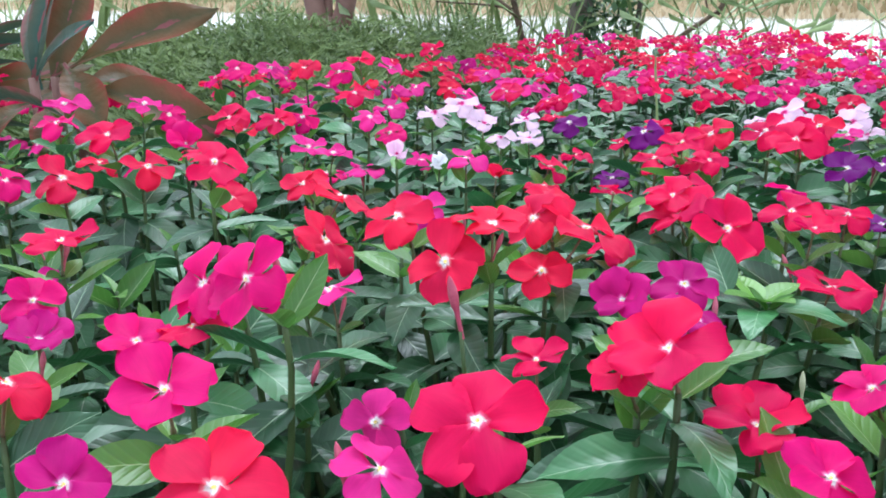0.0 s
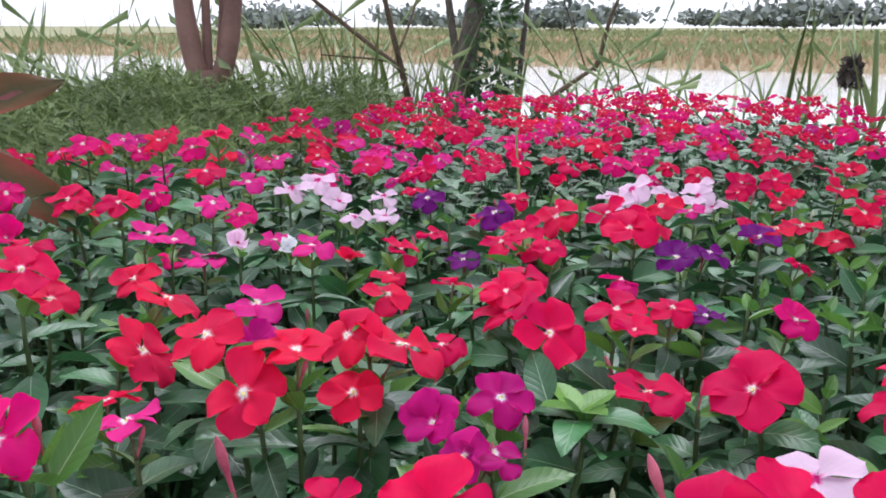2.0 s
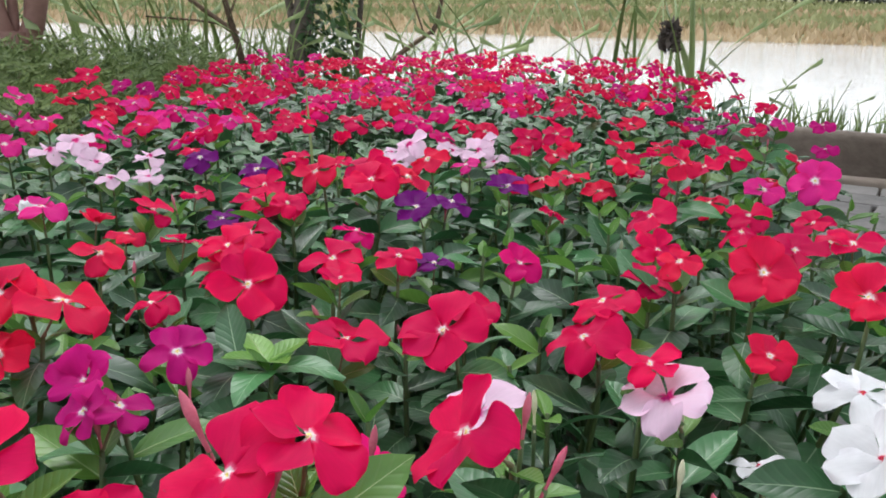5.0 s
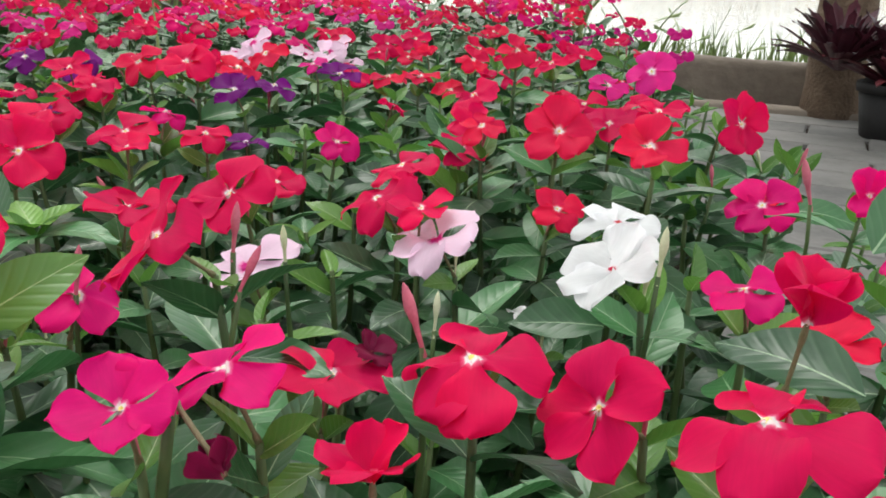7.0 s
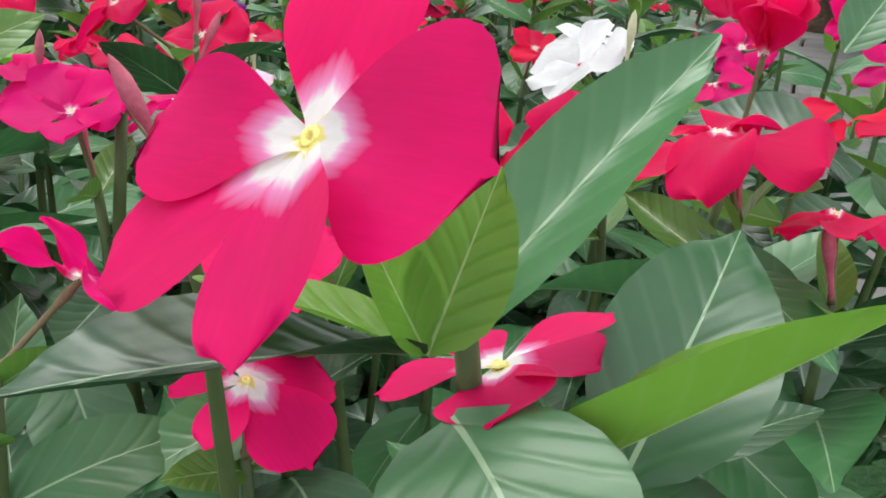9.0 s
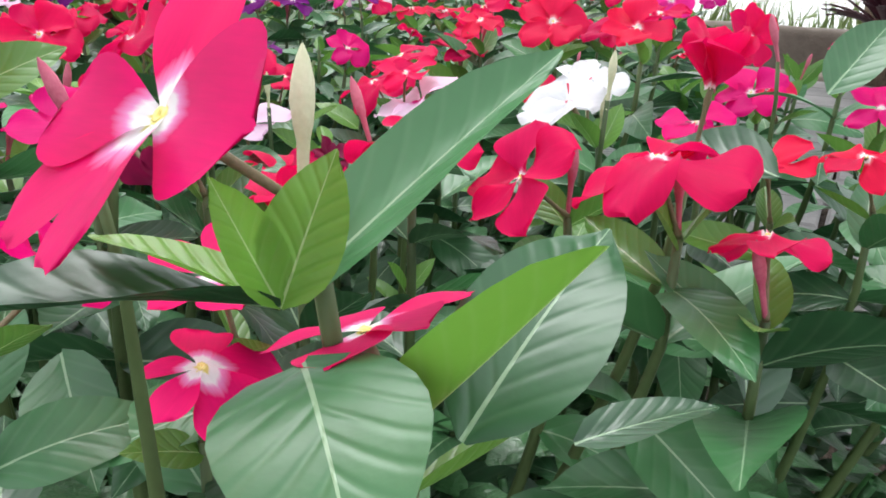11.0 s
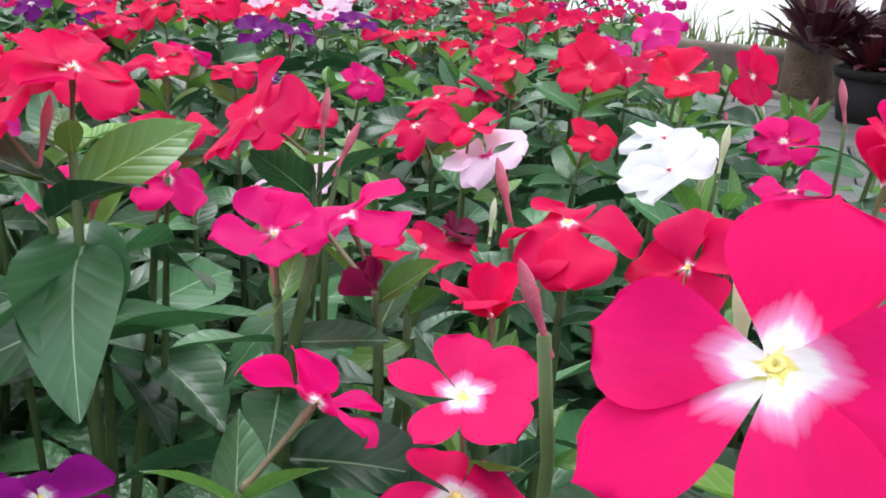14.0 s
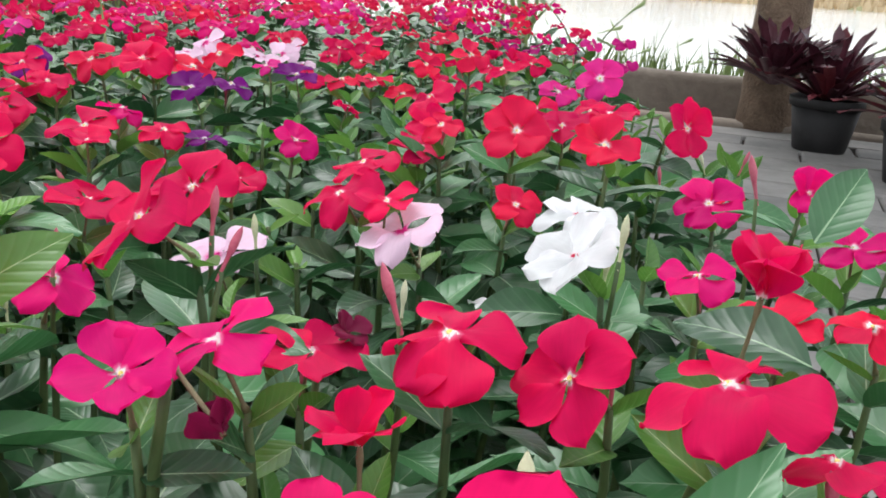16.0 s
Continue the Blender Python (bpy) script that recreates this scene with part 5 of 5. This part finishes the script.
stuff_blades("reed_bed", 650, reed_bed, 0.8, 0.0055, REED, 45, "dense upright green reeds along the near shore", "reeds")
stuff_blades("far_reeds", 10000, bank(32, 44), 0.5, 0.16, TAN, 42, "dry orange-tan grass along the far shore", "grass")
stuff_blades("far_meadow", 13000, bank(38, 110), 0.6, 0.3, OLIVE, 43, "yellow-green meadow rising behind the far shore", "grass")
stuff_blades("far_dry_strip", 3000, bank(56, 64), 0.6, 0.35, TAN, 44, "dry tan strip of grass across the far meadow", "grass")


def far_woods():
    r = random.Random(51)
    verts, faces = [], []
    for k in range(46):
        s, g = r.uniform(-95, 95), r.uniform(104, 125)
        cx, cy = 0.5524 * g - 0.8336 * s, 0.8336 * g + 0.5524 * s
        cz, rad = height(cx, cy) + r.uniform(0.6, 1.6), r.uniform(1.5, 4.2)
        for _ in range(380):
            a, b, c = r.gauss(0, 0.5), r.gauss(0, 0.5), abs(r.gauss(0, 0.42))
            p = Vector((cx + a * rad * 1.5, cy + b * rad, cz + c * rad * 0.75))
            d, e = Vector((r.gauss(0, 1), r.gauss(0, 1), r.gauss(0, 1))).normalized(), Vector((r.gauss(0, 1), r.gauss(0, 1), r.gauss(0, 1))).normalized()
            q = len(verts)
            verts += [p - d * 0.6, p + e * 0.45, p + d * 0.6, p - e * 0.45]
            faces.append((q, q + 1, q + 2, q + 3))
    # grey-green lightened to carry the haze of distance in the leaf colour
    m = mottled("hazed_woods", (0.16, 0.19, 0.17), (0.27, 0.30, 0.26), 0.1, 0.7, 0.2, per="island")
    tagged(put("far_woods", make_mesh("far_woods", verts, faces, m, False)), "line of distant trees behind the meadow, painted pale with haze", "trees", kind="stuff")


far_woods()


# ---- large reddish foliage plant at the bed's left end ----
def cordyline_leaf_material(name, mid, edge, side):
    m, n, l, b = material(name, 0.45, 0.3)
    co = n.new("ShaderNodeTexCoord").outputs["Object"]
    sep = n.new("ShaderNodeSeparateXYZ")
    l.new(co, sep.inputs[0])
    ns = noise_tex(n, l, 6, 4, co)
    t = calc(n, l, "ADD", calc(n, l, "MULTIPLY", calc(n, l, "ABSOLUTE", sep.outputs[1]), 7.0), calc(n, l, "MULTIPLY", calc(n, l, "SUBTRACT", ns.outputs[0], 0.5), 0.9))
    rp = ramp(n, [(0.0, (0.20, 0.06, 0.06)), (0.05, mid), (0.55, side), (0.93, edge)])
    l.new(t, rp.inputs[0])
    l.new(rp.outputs[0], b.inputs["Base Color"])
    bump(n, l, b, ns.outputs[0], 0.3, 0.02)
    thin(m, n, l, b, rp.outputs[0], 0.25)
    return m


BRONZE = [cordyline_leaf_material("bronze_leaf", (0.070, 0.062, 0.020), (0.28, 0.040, 0.030), (0.14, 0.065, 0.022)),
          cordyline_leaf_material("green_red_leaf", (0.035, 0.085, 0.060), (0.27, 0.08, 0.08), (0.075, 0.095, 0.06))]


def lance_half(u):
    return 0.16 if u < 0.12 else 0.16 + 0.84 * math.sin(math.pi * (u - 0.12) / 0.88) ** 0.8


BIG_LEAVES = [blade("leaf", BRONZE[i % 2], w, lance_half, bend, fold, 0.16, 12, 6, 90 + i, tw) for i, (w, bend, fold, tw) in enumerate(((0.115, 0.15, 0.35, 0.6), (0.125, 0.45, 0.3, -0.7), (0.12, 0.75, 0.4, 0.9), (0.10, 0.3, 0.5, -0.4)))]


def aglaonema(x, y, tall, leaves, seed, label):
    r = random.Random(seed)
    p = tagged(new("foliage_plant"), label, "foliage plant")
    p.location = (x, y, GROUND)
    v, f = tube(bezier((0, 0, -0.03), (0.01, 0, 0.15), (-0.01, 0.01, 0.3), (0, 0, tall), 8), [0.014 - 0.0008 * i for i in range(9)], 8)
    put("stem", make_mesh("stem", v, f, BARK_PINK), p)
    for i in range(leaves):
        a = 2.4 * i + r.uniform(-0.3, 0.3)
        rise = radians(r.uniform(12, 62))
        along = Vector((math.cos(a) * math.cos(rise), math.sin(a) * math.cos(rise), math.sin(rise)))
        put("leaf", BIG_LEAVES[r.randrange(4)], p, basis((0, 0, tall * (0.72 + 0.28 * i / leaves)), along, (0, 0, 1), r.uniform(0.24, 0.34)))


def bronze_plant():
    """The near plant of the group, with broad wavy leaves."""
    p = tagged(new("foliage_plant"), "foliage plant with broad wavy bronze-green leaves edged red", "foliage plant")
    foot = Vector((-0.606, 1.30, GROUND))
    p.location = foot
    inv = Matrix.Translation(-foot)
    for k, (x, y) in enumerate(((-0.606, 1.30), (-0.63, 1.28), (-0.58, 1.31))):
        v, f = tube([inv @ q for q in bezier(foot + Vector((0.02 * k, 0, -0.03)), (x, y, 0.12), (x, y, 0.3), (x, y, 0.47), 8)], [0.012 - 0.0006 * i for i in range(9)], 8)
        put("stem", make_mesh("stem", v, f, BARK_PINK), p)
    for base, tip, up, wide, shape in (
            ((-0.606, 1.30, 0.470), (-0.365, 1.30, 0.600), (-0.5, -0.7, 0.8), 0.95, 0),
            ((-0.564, 1.28, 0.444), (-0.324, 1.20, 0.503), (-0.1, -0.5, 1), 1.0, 2),
            ((-0.700, 1.22, 0.440), (-0.482, 1.15, 0.501), (-0.2, 0.2, 1), 0.9, 1),
            ((-0.632, 1.30, 0.450), (-0.690, 1.35, 0.640), (-0.3, -0.9, 0.2), 1.1, 1),
            ((-0.615, 1.30, 0.450), (-0.562, 1.36, 0.660), (0.4, -0.9, 0.2), 1.2, 0),
            ((-0.639, 1.30, 0.460), (-0.605, 1.30, 0.660), (-0.2, -1, 0.1), 1.1, 3),
            ((-0.592, 1.30, 0.490), (-0.500, 1.20, 0.420), (0.3, -0.7, 0.7), 1.7, 0),
            ((-0.628, 1.28, 0.460), (-0.542, 1.20, 0.571), (-0.6, -0.7, 0.4), 1.2, 3),
            ((-0.610, 1.28, 0.430), (-0.560, 1.14, 0.400), (0.1, -0.5, 0.9), 1.4, 0),
            ((-0.640, 1.28, 0.430), (-0.680, 1.12, 0.430), (0.1, -0.5, 0.9), 1.4, 2),
            ((-0.590, 1.33, 0.450), (-0.450, 1.42, 0.520), (-0.2, -0.6, 0.8), 1.3, 2)):
        base, tip = Vector(base), Vector(tip)
        put("leaf", BIG_LEAVES[shape], p, inv @ basis(base, tip - base, up, (tip - base).length) @ Matrix.Diagonal((1, wide, 1, 1)))


bronze_plant()
aglaonema(-0.90, 1.32, 0.46, 17, 7, "foliage plant with broad dark green and red leaves")
aglaonema(-1.02, 1.62, 0.50, 17, 9, "tall foliage plant with bronze and green leaves")

# a single tall grass blade among the flowers
weed = tagged(new("grass_weed"), "thin upright green grass blade among the flowers", "grass")
weed.location = (0.335, 1.36, GROUND)
for lean, tall in ((0.03, 0.56), (-0.22, 0.42)):
    put("blade", REEDS[0 if lean > 0 else 3], weed, basis((0, 0, 0), (lean, 0.02, 1), (0.2, -1, 0.1), tall))
